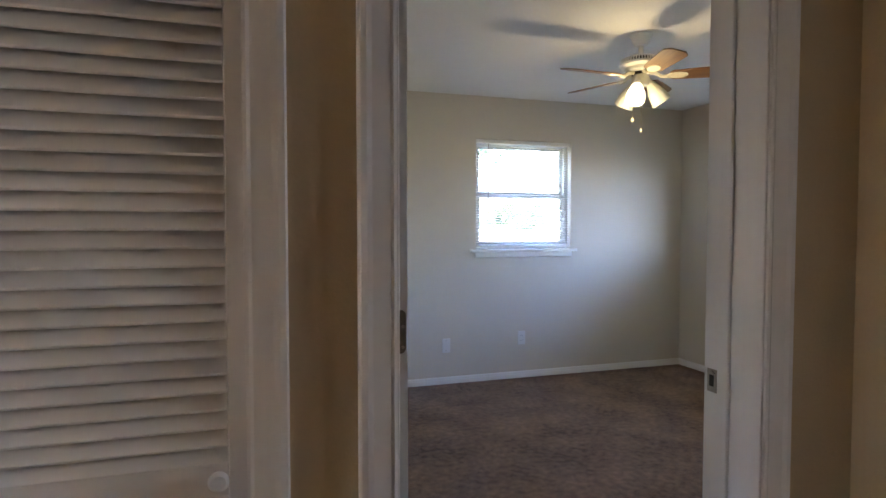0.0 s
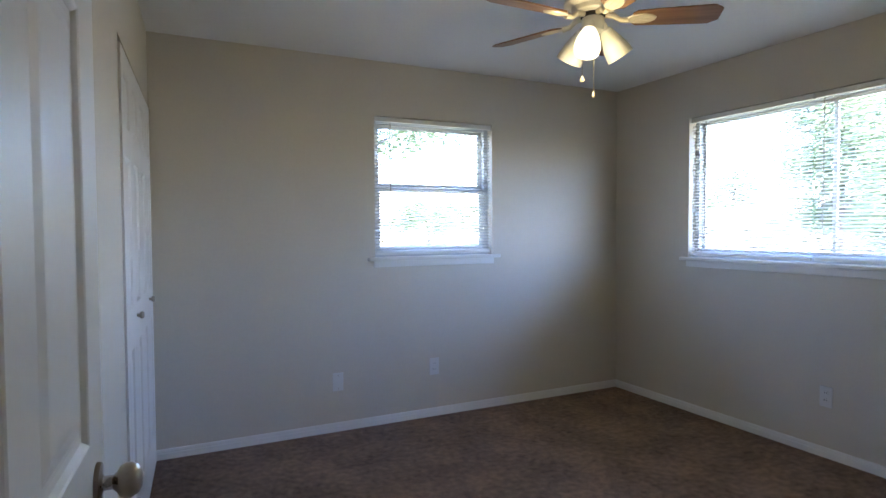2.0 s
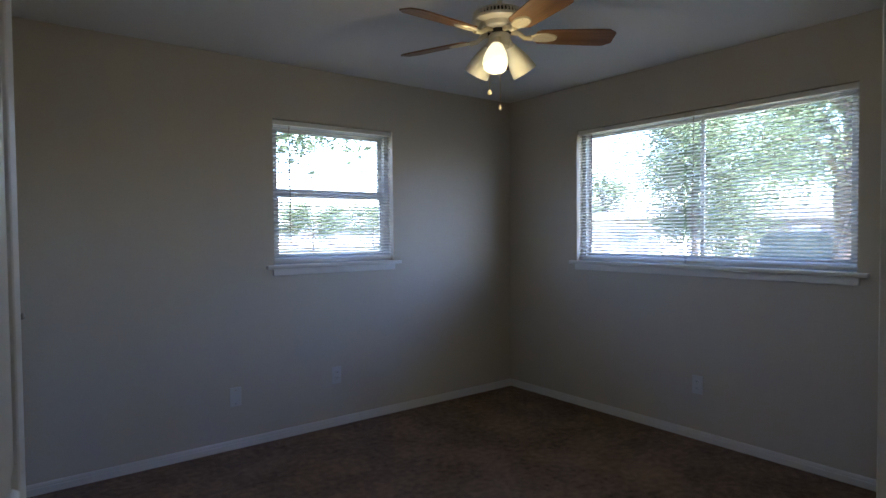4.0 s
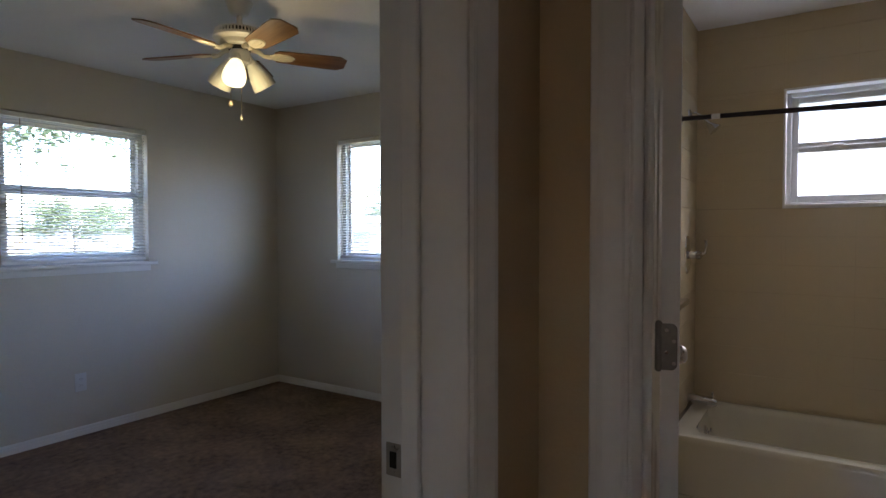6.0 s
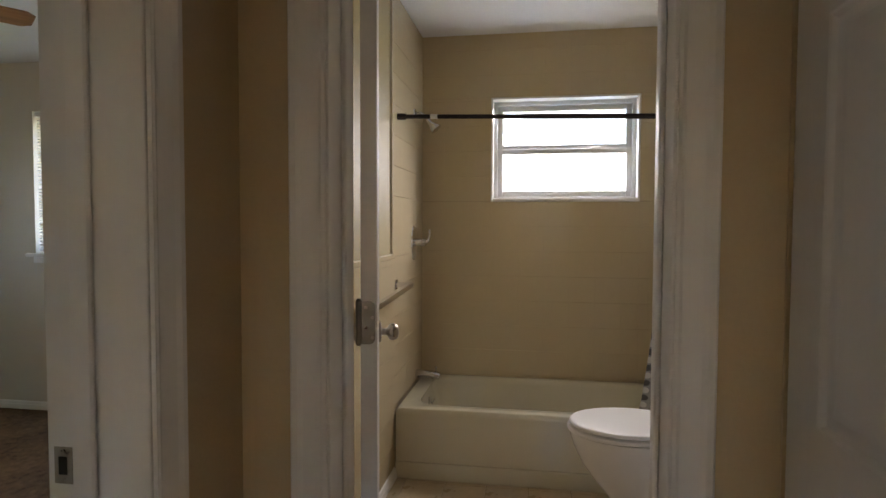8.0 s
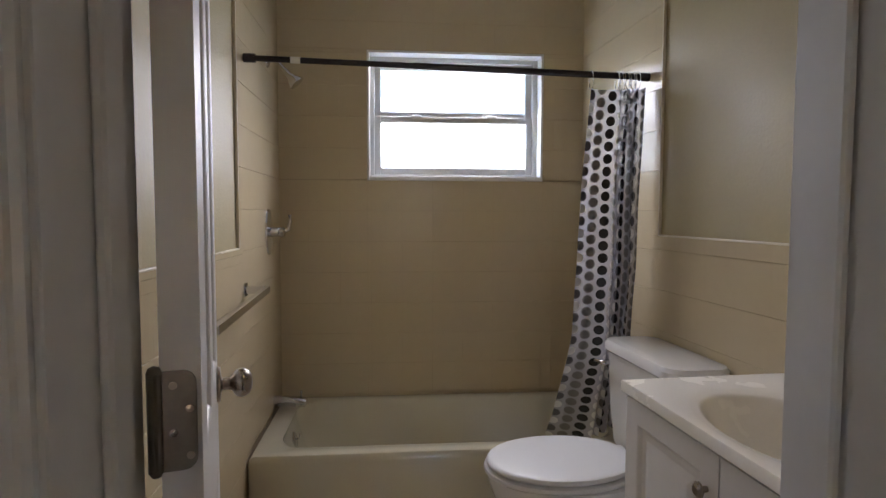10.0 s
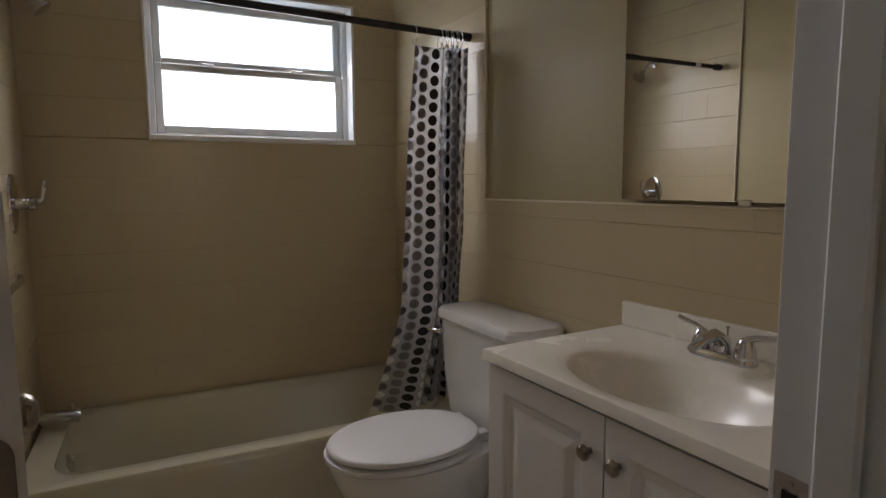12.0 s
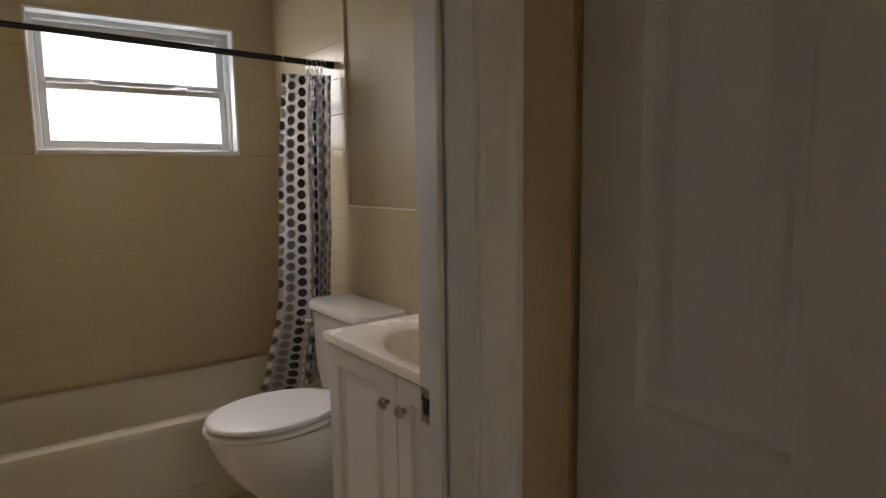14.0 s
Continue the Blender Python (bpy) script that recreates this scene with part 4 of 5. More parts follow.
def toilet(cx, back):
    th = thing("toilet", "white two-piece toilet with its lid down", "toilet", (cx, back, FB))

    def egg(w, y0, y1, z, n=36, sq=2.2):
        out = []
        for k in range(n):
            a = 2 * math.pi * k / n
            c, s = math.cos(a), math.sin(a)
            px = math.copysign(abs(c) ** (2 / sq if s < 0 else 0.95), c) * w
            py = (y0 + y1) / 2 + s * (y1 - y0) / 2
            out.append((px, py, z * 1.07))
        return out

    bm = bmesh.new()
    loft(bm, [egg(0.105, 0.16, 0.52, 0), egg(0.10, 0.17, 0.51, 0.03), egg(0.095, 0.18, 0.51, 0.09), egg(0.105, 0.17, 0.545, 0.14), egg(0.138, 0.16, 0.60, 0.20), egg(0.163, 0.15, 0.645, 0.26), egg(0.177, 0.14, 0.675, 0.32), egg(0.183, 0.13, 0.69, 0.365), egg(0.183, 0.13, 0.69, 0.378), egg(0.17, 0.15, 0.675, 0.383)])
    part("bowl", bm, PORCELAIN, th, smooth=True)
    part("bowl_deck", boxed(-0.11, 0.02, 0.29, 0.11, 0.24, 0.400, bevel=0.03, seg=4), PORCELAIN, th, smooth=True)
    bm = bmesh.new()
    loft(bm, [egg(0.170, 0.22, 0.678, 0.3832), egg(0.170, 0.22, 0.678, 0.3855), egg(0.190, 0.204, 0.700, 0.3865), egg(0.192, 0.202, 0.702, 0.391), egg(0.190, 0.204, 0.700, 0.399), egg(0.180, 0.212, 0.688, 0.4035)])
    part("seat", bm, PLASTIC, th, "white toilet seat", smooth=True)
    bm = bmesh.new()
    loft(bm, [egg(0.165, 0.225, 0.672, 0.4037), egg(0.165, 0.225, 0.672, 0.4075), egg(0.183, 0.21, 0.692, 0.4085), egg(0.185, 0.208, 0.694, 0.412), egg(0.183, 0.21, 0.692, 0.417), egg(0.180, 0.213, 0.688, 0.421), egg(0.172, 0.22, 0.678, 0.4235), egg(0.150, 0.24, 0.655, 0.425), egg(0.09, 0.30, 0.60, 0.4258)])
    part("lid", bm, PLASTIC, th, "closed white toilet lid", smooth=True)
    for s in (-1, 1):
        part("seat_hinge", boxed(s * 0.075 - 0.02, 0.195, 0.408, s * 0.075 + 0.02, 0.235, 0.440, bevel=0.006, seg=2), PLASTIC, th)
        part("floor_bolt_cap", lathe(bmesh.new(), [(0.014, 0), (0.014, 0.012), (0.008, 0.02), (0, 0.022)], 14, Matrix.Translation((s * 0.115, 0.30, 0))), PLASTIC, th, smooth=True)
    bm = bmesh.new()
    loft(bm, [rrect(0, 0.105, 0.37, 0.155, 0.05, 0.396), rrect(0, 0.105, 0.41, 0.17, 0.05, 0.43), rrect(0, 0.105, 0.45, 0.185, 0.05, 0.55), rrect(0, 0.105, 0.47, 0.195, 0.05, 0.748)])
    part("tank", bm, PORCELAIN, th, smooth=True)
    bm = bmesh.new()
    loft(bm, [rrect(0, 0.107, 0.485, 0.205, 0.055, 0.748), rrect(0, 0.107, 0.50, 0.215, 0.06, 0.754), rrect(0, 0.107, 0.50, 0.215, 0.06, 0.776), rrect(0, 0.107, 0.485, 0.20, 0.06, 0.787), rrect(0, 0.107, 0.43, 0.15, 0.05, 0.791)])
    part("tank_lid", bm, PORCELAIN, th, smooth=True)
    part("flush_lever", tube(bmesh.new(), [(0.19, 0.200, 0.705), (0.19, 0.219, 0.705), (0.195, 0.225, 0.705), (0.247, 0.229, 0.700)], [0.011, 0.010, 0.008, 0.006], 12), CHROME, th, "chrome flush lever", smooth=True)
    return th


toilet(3.300, YS + 0.012).matrix_basis = SKEW @ pose(3.300, YS + 0.012, FB) 

VX0, VX1, VY, VZ = 2.13, 2.85, 0.516, 0.864


def vanity_cabinet():
    th = thing("vanity_cabinet", "white two-door bathroom vanity cabinet", "cabinet")
    th.matrix_basis = SKEW @ pose(0, 0, FB)
    x0, x1, y1, z1 = VX0 + 0.008, VX1 - 0.008, VY - 0.030, VZ - FB - 0.0255
    bm = boxed(x0, YS + 0.002, 0.10, x1, y1, z1 - 0.15)
    for a in ((x0, YS + 0.002, x0 + 0.016, y1), (x1 - 0.016, YS + 0.002, x1, y1), (x0 + 0.016, y1 - 0.018, x1 - 0.016, y1)):
        box(bm, a[0], a[1], z1 - 0.15, a[2], a[3], z1)
    part("body", bm, DOORPAINT, th)
    part("toe_kick", boxed(x0 + 0.01, YS + 0.002, 0, x1 - 0.01, y1 - 0.06, 0.10), DOORPAINT, th)
    mid = 2.470
    for a, b, kx in ((mid + 0.002, x1 - 0.004, mid + 0.036), (x0 + 0.004, mid - 0.002, mid - 0.036)):
        d = part("door", panel_leaf(b - a, z1 - 0.128, 0.018, [(0.055, b - a - 0.055, 0.055, z1 - 0.18)]), DOORPAINT, th, "white raised-panel cabinet door")
        d.location = (a, y1 + 0.001, 0.118)
        part("knob", lathe(bmesh.new(), [(0, 0.026), (0.010, 0.025), (0.0155, 0.02), (0.0155, 0.016), (0.007, 0.012), (0.006, 0)], 22,
                           Matrix.Translation((kx - a, 0.018, z1 - 0.125 - 0.080)) @ Matrix.Rotation(radians(-90), 4, "X")), NICKEL, d, "round satin nickel knob", smooth=True)
    return th


vanity_cabinet()


def vanity_top():
    th = thing("sink_counter", "white cultured-marble vanity top with an oval basin", "countertop")
    th.matrix_basis = SKEW @ pose(0, 0, VZ)
    bx, by, rx, ry = 2.485, 0.325, 0.240, 0.155
    n = 64
    ell = lambda k, s, z, dy=0.0: (bx + rx * s * math.cos(2 * math.pi * k / n), by + dy + ry * s * math.sin(2 * math.pi * k / n), z)  # noqa: E731

    def edge(k, z, ins=0.0):
        a = 2 * math.pi * k / n
        c, s = math.cos(a) * rx, math.sin(a) * ry
        xl, xr, yl, yh = VX0 + ins - bx, VX1 - ins - bx, YS + 0.002 - by, VY - ins - by
        t = min((xr if c > 0 else xl) / c if abs(c) > 1e-9 else 1e9, (yh if s > 0 else yl) / s if abs(s) > 1e-9 else 1e9)
        return Vector((bx + c * t, by + s * t, z))

    bm = bmesh.new()
    outer = [edge(k, 0) for k in range(n)]
    for cxx, cyy in ((VX0, VY), (VX1, VY), (VX0, YS + 0.002), (VX1, YS + 0.002)):
        j = min(range(n), key=lambda q: (outer[q] - Vector((cxx, cyy, 0))).length)
        outer[j] = Vector((cxx, cyy, 0))
    rings = [[p + Vector((0, 0, -0.025)) for p in outer], [p + Vector((0, 0, -0.004)) for p in outer], [Vector((bx + (p.x - bx) * 0.993, by + (p.y - by) * 0.99, 0)) for p in outer], [Vector((bx + (p.x - bx) * 0.97, by + (p.y - by) * 0.965, 0)) for p in outer]]
    rings += [[ell(k, 1.10, 0) for k in range(n)], [ell(k, 1.085, -0.0012) for k in range(n)], [ell(k, 1.0, -0.003) for k in range(n)], [ell(k, 0.95, -0.008) for k in range(n)], [ell(k, 0.90, -0.020) for k in range(n)],
              [ell(k, 0.84, -0.042) for k in range(n)], [ell(k, 0.75, -0.072) for k in range(n)], [ell(k, 0.60, -0.102) for k in range(n)], [ell(k, 0.42, -0.120) for k in range(n)], [ell(k, 0.22, -0.127) for k in range(n)], [ell(k, 0.10, -0.128) for k in range(n)]]
    loft(bm, rings, cap0=False)
    part("top", bm, MARBLE, th, smooth=True)
    part("backsplash", boxed(VX0, YS + 0.002, 0.0005, VX1, YS + 0.022, 0.066, bevel=0.004, seg=2), MARBLE, th)
    part("drain", lathe(bmesh.new(), [(0.02, -0.1275), (0.021, -0.125), (0.012, -0.1245), (0, -0.126)], 24, Matrix.Translation((bx, by, 0))), CHROME, th, smooth=True)
    return th


vanity_top()


def faucet(x, y, z):
    th = thing("faucet", "chrome two-handle bathroom faucet on the vanity", "faucet", (x, y, z))
    bm = bmesh.new()
    loft(bm, [rrect(0, 0, 0.155, 0.05, 0.024, 0), rrect(0, 0, 0.155, 0.05, 0.024, 0.010), rrect(0, 0, 0.145, 0.04, 0.02, 0.018)])
    part("base_plate", bm, CHROME, th, smooth=True)
    part("spout", tube(bmesh.new(), [(0, 0, 0.012), (0, 0.004, 0.04), (0, 0.03, 0.056), (0, 0.07, 0.052), (0, 0.105, 0.036)], [0.02, 0.018, 0.015, 0.012, 0.0105], 18), CHROME, th, smooth=True)
    for s in (-1, 1):
        part("handle_hub", lathe(bmesh.new(), [(0.023, 0.012), (0.022, 0.03), (0.016, 0.048), (0.010, 0.056), (0, 0.058)], 24, Matrix.Translation((s * 0.052, 0, 0))), CHROME, th, smooth=True)
        part("handle_lever", tube(bmesh.new(), [(s * 0.052, 0, 0.052), (s * 0.075, -0.002, 0.062), (s * 0.105, -0.004, 0.066), (s * 0.118, -0.004, 0.072)], [0.008, 0.0065, 0.006, 0.005], 12), CHROME, th, smooth=True)
    part("lift_rod", tube(bmesh.new(), [(0, -0.016, 0.015), (0, -0.016, 0.062), (0, -0.016, 0.07)], [0.0025, 0.0025, 0.005], 8), CHROME, th)
    return th


faucet(2.512, 0.112, VZ).matrix_basis = SKEW @ pose(2.512, 0.112, VZ)

MX0, MX1, MZ0, MZ1 = 2.14, 2.862, 1.204, 1.96
mir = thing("wall_mirror", "mirrored cabinet door standing slightly ajar on the wall", "mirror")
mir.matrix_basis = SKEW @ pose(MX0, YS + 0.030, 0, 0, 0, -1.3)
MW = MX1 - MX0
bm = bmesh.new()
loft(bm, [[(0, 0.003, MZ0), (MW, 0.003, MZ0), (MW, 0.003, MZ1), (0, 0.003, MZ1)], [(0, 0.006, MZ0), (MW, 0.006, MZ0), (MW, 0.006, MZ1), (0, 0.006, MZ1)],
          [(0.0015, 0.0075, MZ0 + 0.0015), (MW - 0.0015, 0.0075, MZ0 + 0.0015), (MW - 0.0015, 0.0075, MZ1 - 0.0015), (0.0015, 0.0075, MZ1 - 0.0015)]])
part("glass", bm, MIRROR, mir)
part("backing", boxed(0.004, -0.006, MZ0 + 0.004, MW - 0.004, 0.003, MZ1 - 0.004), ALU, mir)
part("hinge_strip", boxed(-0.012, -0.010, MZ0, 0.0, 0.004, MZ1, bevel=0.002), ALU, mir)
part("bottom_clip", boxed(0.35, -0.008, MZ0 - 0.008, 0.38, 0.011, MZ0 + 0.006, bevel=0.002), CHROME, mir)

tb = thing("towel_bar", "square chrome towel bar on the tiled wall", "towel bar")
tb.matrix_basis = pose(2.99, YT, 0.970, 0, -2.2, 0)
part("bar", boxed(-0.012, -0.095, -0.012, 0.632, -0.074, 0.012, bevel=0.001), CHROME, tb)
for x in (0.0, 0.62):
    part("bracket", boxed(x - 0.013, -0.078, -0.013, x + 0.013, -0.009, 0.013, bevel=0.001), CHROME, tb)
    part("wall_flange", boxed(x - 0.024, -0.012, -0.024, x + 0.024, -0.007, 0.024, bevel=0.001), CHROME, tb)

RODX, RODZ, RODN = 3.640, 1.792, 0.036
rod = thing("shower_rod", "black tension shower rod between tiled walls", "shower rod", (RODX, 0, RODZ))
rod.matrix_basis = pose(RODX, YS, RODZ, math.degrees(math.atan2(RODN, YT - YS)), 0, 0) @ pose(0, -YS, 0)
part("tube", tube(bmesh.new(), [(0, YS + 0.01, 0), (0, 0.95, 0)], 0.0125, 16), RODPAINT, rod, smooth=True)
part("inner_tube", tube(bmesh.new(), [(0, 0.95, 0), (0, YT - 0.016, 0)], 0.0108, 16), RODPAINT, rod, smooth=True)
for y0, y1 in ((YS + 0.009, YS + 0.05), (YT - 0.05, YT - 0.009)):
    part("end_cap", tube(bmesh.new(), [(0, y0, 0), (0, y1, 0)], 0.0165, 16), RODPAINT, rod, smooth=True)
part("adhesive_tag", tube(bmesh.new(), [(0, 1.36, 0), (0, 1.395, 0)], 0.0118, 16), PLASTIC, rod, "pale paper tag wrapped round the rod")

# curtain: a sheet pushed to the south end; its leading half hangs flat, the rest is gathered in folds; the hem is tucked into the tub
def curtain_point(u, v):
    low = max(0.0, (v - 0.62) / 0.38)
    gather = min(1.0, max(0.0, (u - 0.40) / 0.15))
    across = 1.6 * u if u < 0.4 else 0.64 + 0.6 * (u - 0.4)
    y = YS + 0.245 + 0.022 * math.sin(math.pi * min(1.0, v * 1.1)) + 0.036 * v - (0.20 + 0.035 * v) * across
    fold = (0.007 + 0.030 * gather) * math.sin(u * 2 * math.pi * (2.2 + 2.6 * gather) + 0.5 * math.sin(v * 5))
    crease = 0.004 * math.sin(u * 17 + v * 9) * v + 0.002 * math.sin(u * 21 - v * 23)
    x = RODX + fold + crease + 0.02 * math.sin(v * 3 + u * 4) - 0.02 * (1 - u)
    x += 0.095 * min(1.0, max(0.0, (v - 0.45) / 0.4)) + 0.36 * low ** 1.4 * (1 - u)
    return Vector((x, y, RODZ - 0.05 - 1.50 * v))


bm = bmesh.new()
uvl = bm.loops.layers.uv.new("UVMap")
NU, NV = 170, 64
grid = [[bm.verts.new(curtain_point(i / NU, j / NV)) for i in range(NU + 1)] for j in range(NV + 1)]
run = [0.0]
for i in range(NU):
    run.append(run[-1] + (curtain_point((i + 1) / NU, 0.5) - curtain_point(i / NU, 0.5)).length)
for j in range(NV):
    for i in range(NU):
        f = bm.faces.new((grid[j][i], grid[j][i + 1], grid[j + 1][i + 1], grid[j + 1][i]))
        for lp, (a, b) in zip(f.loops, ((i, j), (i + 1, j), (i + 1, j + 1), (i, j + 1))):
            lp[uvl].uv = (run[a] + 0.015, b / NV * 1.50)
cur = thing("shower_curtain", "clear vinyl shower curtain with black and grey dots, bunched up", "shower curtain")
part("sheet", bm, CURTAIN, cur, smooth=True)
for k in range(9):
    y = YS + 0.055 + 0.011 * k + 0.004 * (k % 2) + (0.095 if k == 8 else 0)
    bm = bmesh.new()
    pts = [(RODX + 0.024 * math.sin(a), y, RODZ - 0.016 + 0.036 * math.cos(a)) for a in (2 * math.pi * q / 20 for q in range(21))]
    part("curtain_ring", tube(bm, pts, 0.0016, 6, cap=False), CHROME, cur, "thin metal curtain ring" if k == 0 else "")

SHX = 4.05
sh = thing("shower_fixture", "chrome shower head on a bent arm", "shower head", (SHX, YT - 0.008, 1.92))
part("flange", lathe(bmesh.new(), [(0.028, 0), (0.027, 0.006), (0.014, 0.012), (0, 0.013)], 24, Matrix.Rotation(radians(90), 4, "X")), CHROME, sh, smooth=True)
part("arm", tube(bmesh.new(), [(0, 0, 0), (0, -0.03, 0.002), (0, -0.055, -0.012), (0, -0.078, -0.04)], 0.0085, 14), CHROME, sh, smooth=True)
m = Matrix.Translation((0, -0.073, -0.034)) @ Matrix.Rotation(radians(180 - 42), 4, "X")
part("head", lathe(bmesh.new(), [(0.011, 0), (0.013, 0.02), (0.012, 0.028), (0.022, 0.05), (0.034, 0.072), (0.034, 0.078), (0.028, 0.080), (0, 0.078)], 28, m), CHROME, sh, smooth=True)

vv = thing("shower_valve", "chrome oval shower valve with a lever handle", "shower valve", (4.03, YT - 0.008, 1.19))
part("escutcheon", lathe(bmesh.new(), [(0.062, 0), (0.060, 0.006), (0.045, 0.011), (0.026, 0.013), (0, 0.013)], 40, Matrix.Rotation(radians(90), 4, "X"), sy=1.62), CHROME, vv, smooth=True)
part("stem", lathe(bmesh.new(), [(0.022, 0.01), (0.02, 0.045), (0.024, 0.05), (0.023, 0.066), (0.012, 0.072), (0, 0.072)], 24, Matrix.Rotation(radians(90), 4, "X")), CHROME, vv, smooth=True)
part("lever", tube(bmesh.new(), [(0, -0.058, 0.0), (0.006, -0.085, 0.012), (0.008, -0.092, 0.05), (0.008, -0.088, 0.075)], [0.011, 0.009, 0.007, 0.009], 12), CHROME, vv, smooth=True)

sp = thing("tub_spout", "chrome tub spout with diverter above the tub", "tub spout", (4.10, YT - 0.008, 0.424))
part("body", loft(bmesh.new(), [[(p[0], -d, p[1] * s + dz) for p in [(0.026 * math.cos(2 * math.pi * q / 24), 0.024 * math.sin(2 * math.pi * q / 24)) for q in range(24)]] for d, s, dz in ((0, 1.0, 0), (0.008, 1.05, 0), (0.06, 0.95, 0), (0.115, 1.0, -0.006), (0.135, 0.95, -0.008), (0.142, 0.6, -0.006))]), CHROME, sp, smooth=True)
part("diverter", lathe(bmesh.new(), [(0.004, 0.018), (0.004, 0.034), (0.008, 0.037), (0.007, 0.046), (0, 0.048)], 14, Matrix.Translation((0, -0.118, 0))), CHROME, sp, smooth=True)

bb = bmesh.new()
extrude_profile(bb, BASE, (XI, YT - 0.008, FB), (TX0 - 0.012, YT - 0.008, FB), (0, -1, 0), (0, 0, 1))
solo("baseboard", bb, TRIM, "white baseboard along the tiled bathroom wall", "baseboard", "structure")
ph = thing("paper_holder", "white paper holder on the side of the vanity", "paper holder", (VX1 - 0.008, 0.44, 0.775))
ph.matrix_basis = SKEW @ ph.matrix_basis
part("plate", boxed(0, -0.025, -0.025, 0.006, 0.025, 0.025, bevel=0.002), PLASTIC, ph)
part("post", tube(bmesh.new(), [(0.005, 0, 0), (0.03, 0, 0), (0.05, 0, 0.004)], [0.016, 0.011, 0.014], 14), PLASTIC, ph, smooth=True)

# ---- outside ----
solo("ground", boxed(-300, -300, -0.75, 400, 400, -0.35), LAWN, "dry green lawn reaching the horizon", "ground", "structure")
solo("driveway", boxed(13.0, 5.4, -0.36, 27, 10.4, -0.335), CONCRETE, "pale concrete driveway", "driveway", "structure")
solo("road", boxed(50, -90, -0.36, 57, 120, -0.34), CONCRETE, "pale sunlit street", "road", "structure")


def tree(x, y, h, spread, leaves, seed, label, droop=0.0, size=0.11, base=0.25, girth=1.0):
    rng = random.Random(seed)
    th = thing("tree", label, "tree", (x, y, -0.36))
    bm = bmesh.new()
    tube(bm, [(0, 0, 0), (0.03, 0.05, h * 0.15), (-0.05, 0.02, h * 0.33), (0.05, -0.05, h * 0.55), (0, 0, h * 0.8)], [girth * q for q in (0.22, 0.17, 0.14, 0.09, 0.03)], 10)
    ends = []
    for k in range(13):
        a, z0 = k * 2.4 + rng.random(), h * (base + (0.82 - base) / 12.7 * k)
        r = spread * rng.uniform(0.55, 1.0) * (1 - 0.35 * k / 13)
        p1 = Vector((r * 0.4 * math.cos(a), r * 0.4 * math.sin(a), z0 + h * 0.10))
        p2 = Vector((r * math.cos(a), r * math.sin(a), z0 + h * rng.uniform(0.08, 0.22) - droop))
        tube(bm, [(0, 0, z0), p1, p2], [girth * q for q in (0.07, 0.04, 0.012)], 7)
        ends += [p1.lerp(p2, q) for q in (0.3, 0.6, 0.8, 1.0)] + [p2 + Vector((rng.gauss(0, 0.4), rng.gauss(0, 0.4), rng.gauss(0, 0.3) - droop * 0.4)) for _ in range(3)]
    part("trunk", bm, BARK, th)
    verts, faces = [], []
    for k in range(leaves):
        c = ends[rng.randrange(len(ends))] + Vector((rng.gauss(0, 0.38), rng.gauss(0, 0.38), rng.gauss(0, 0.30)))
        u = Vector((rng.gauss(0, 1), rng.gauss(0, 1), rng.gauss(0, 1))).normalized()
        w = u.orthogonal().normalized()
        s = size * rng.uniform(0.6, 1.3)
        b = len(verts)
        verts += [c - u * s, c - w * s * 0.45, c + u * s, c + w * s * 0.45]
        faces.append((b, b + 1, b + 2, b + 3))
    me = bpy.data.meshes.new("crown")
    me.from_pydata([tuple(v) for v in verts], [], faces)
    me.materials.append(LEAF)
    cr = new("crown", me)
    cr.parent = th
    return th


tree(22.0, 8.0, 8.0, 3.2, 20000, 1, "leafy green street tree in full sun", size=0.075)
tree(14.92, 9.23, 6.6, 1.0, 42000, 2, "leafy green yard tree", size=0.05, base=0.2, girth=0.55)
tree(11.95, 4.98, 6.4, 2.4, 46000, 3, "leafy tree with a forked trunk near the house", size=0.045, base=0.34, girth=1.25)
tree(26.0, 20.5, 4.8, 1.7, 9000, 4, "small distant tree beyond the street", size=0.075)
tree(3.9, 11.5, 7.5, 2.9, 11000, 5, "tall leafy tree hanging over the side yard", base=0.33, size=0.09)
tree(23.5, 50.0, 4.0, 3.6, 9000, 6, "broad low tree past the yard", base=0.3, size=0.12, girth=0.7)
tree(31.5, 53.0, 4.2, 3.6, 9000, 7, "broad low tree past the yard", base=0.3, size=0.12, girth=0.7)


tree(18.8, 10.3, 3.3, 1.3, 15000, 8, "bushy young tree beside the drive", size=0.05, base=0.08, girth=0.4)


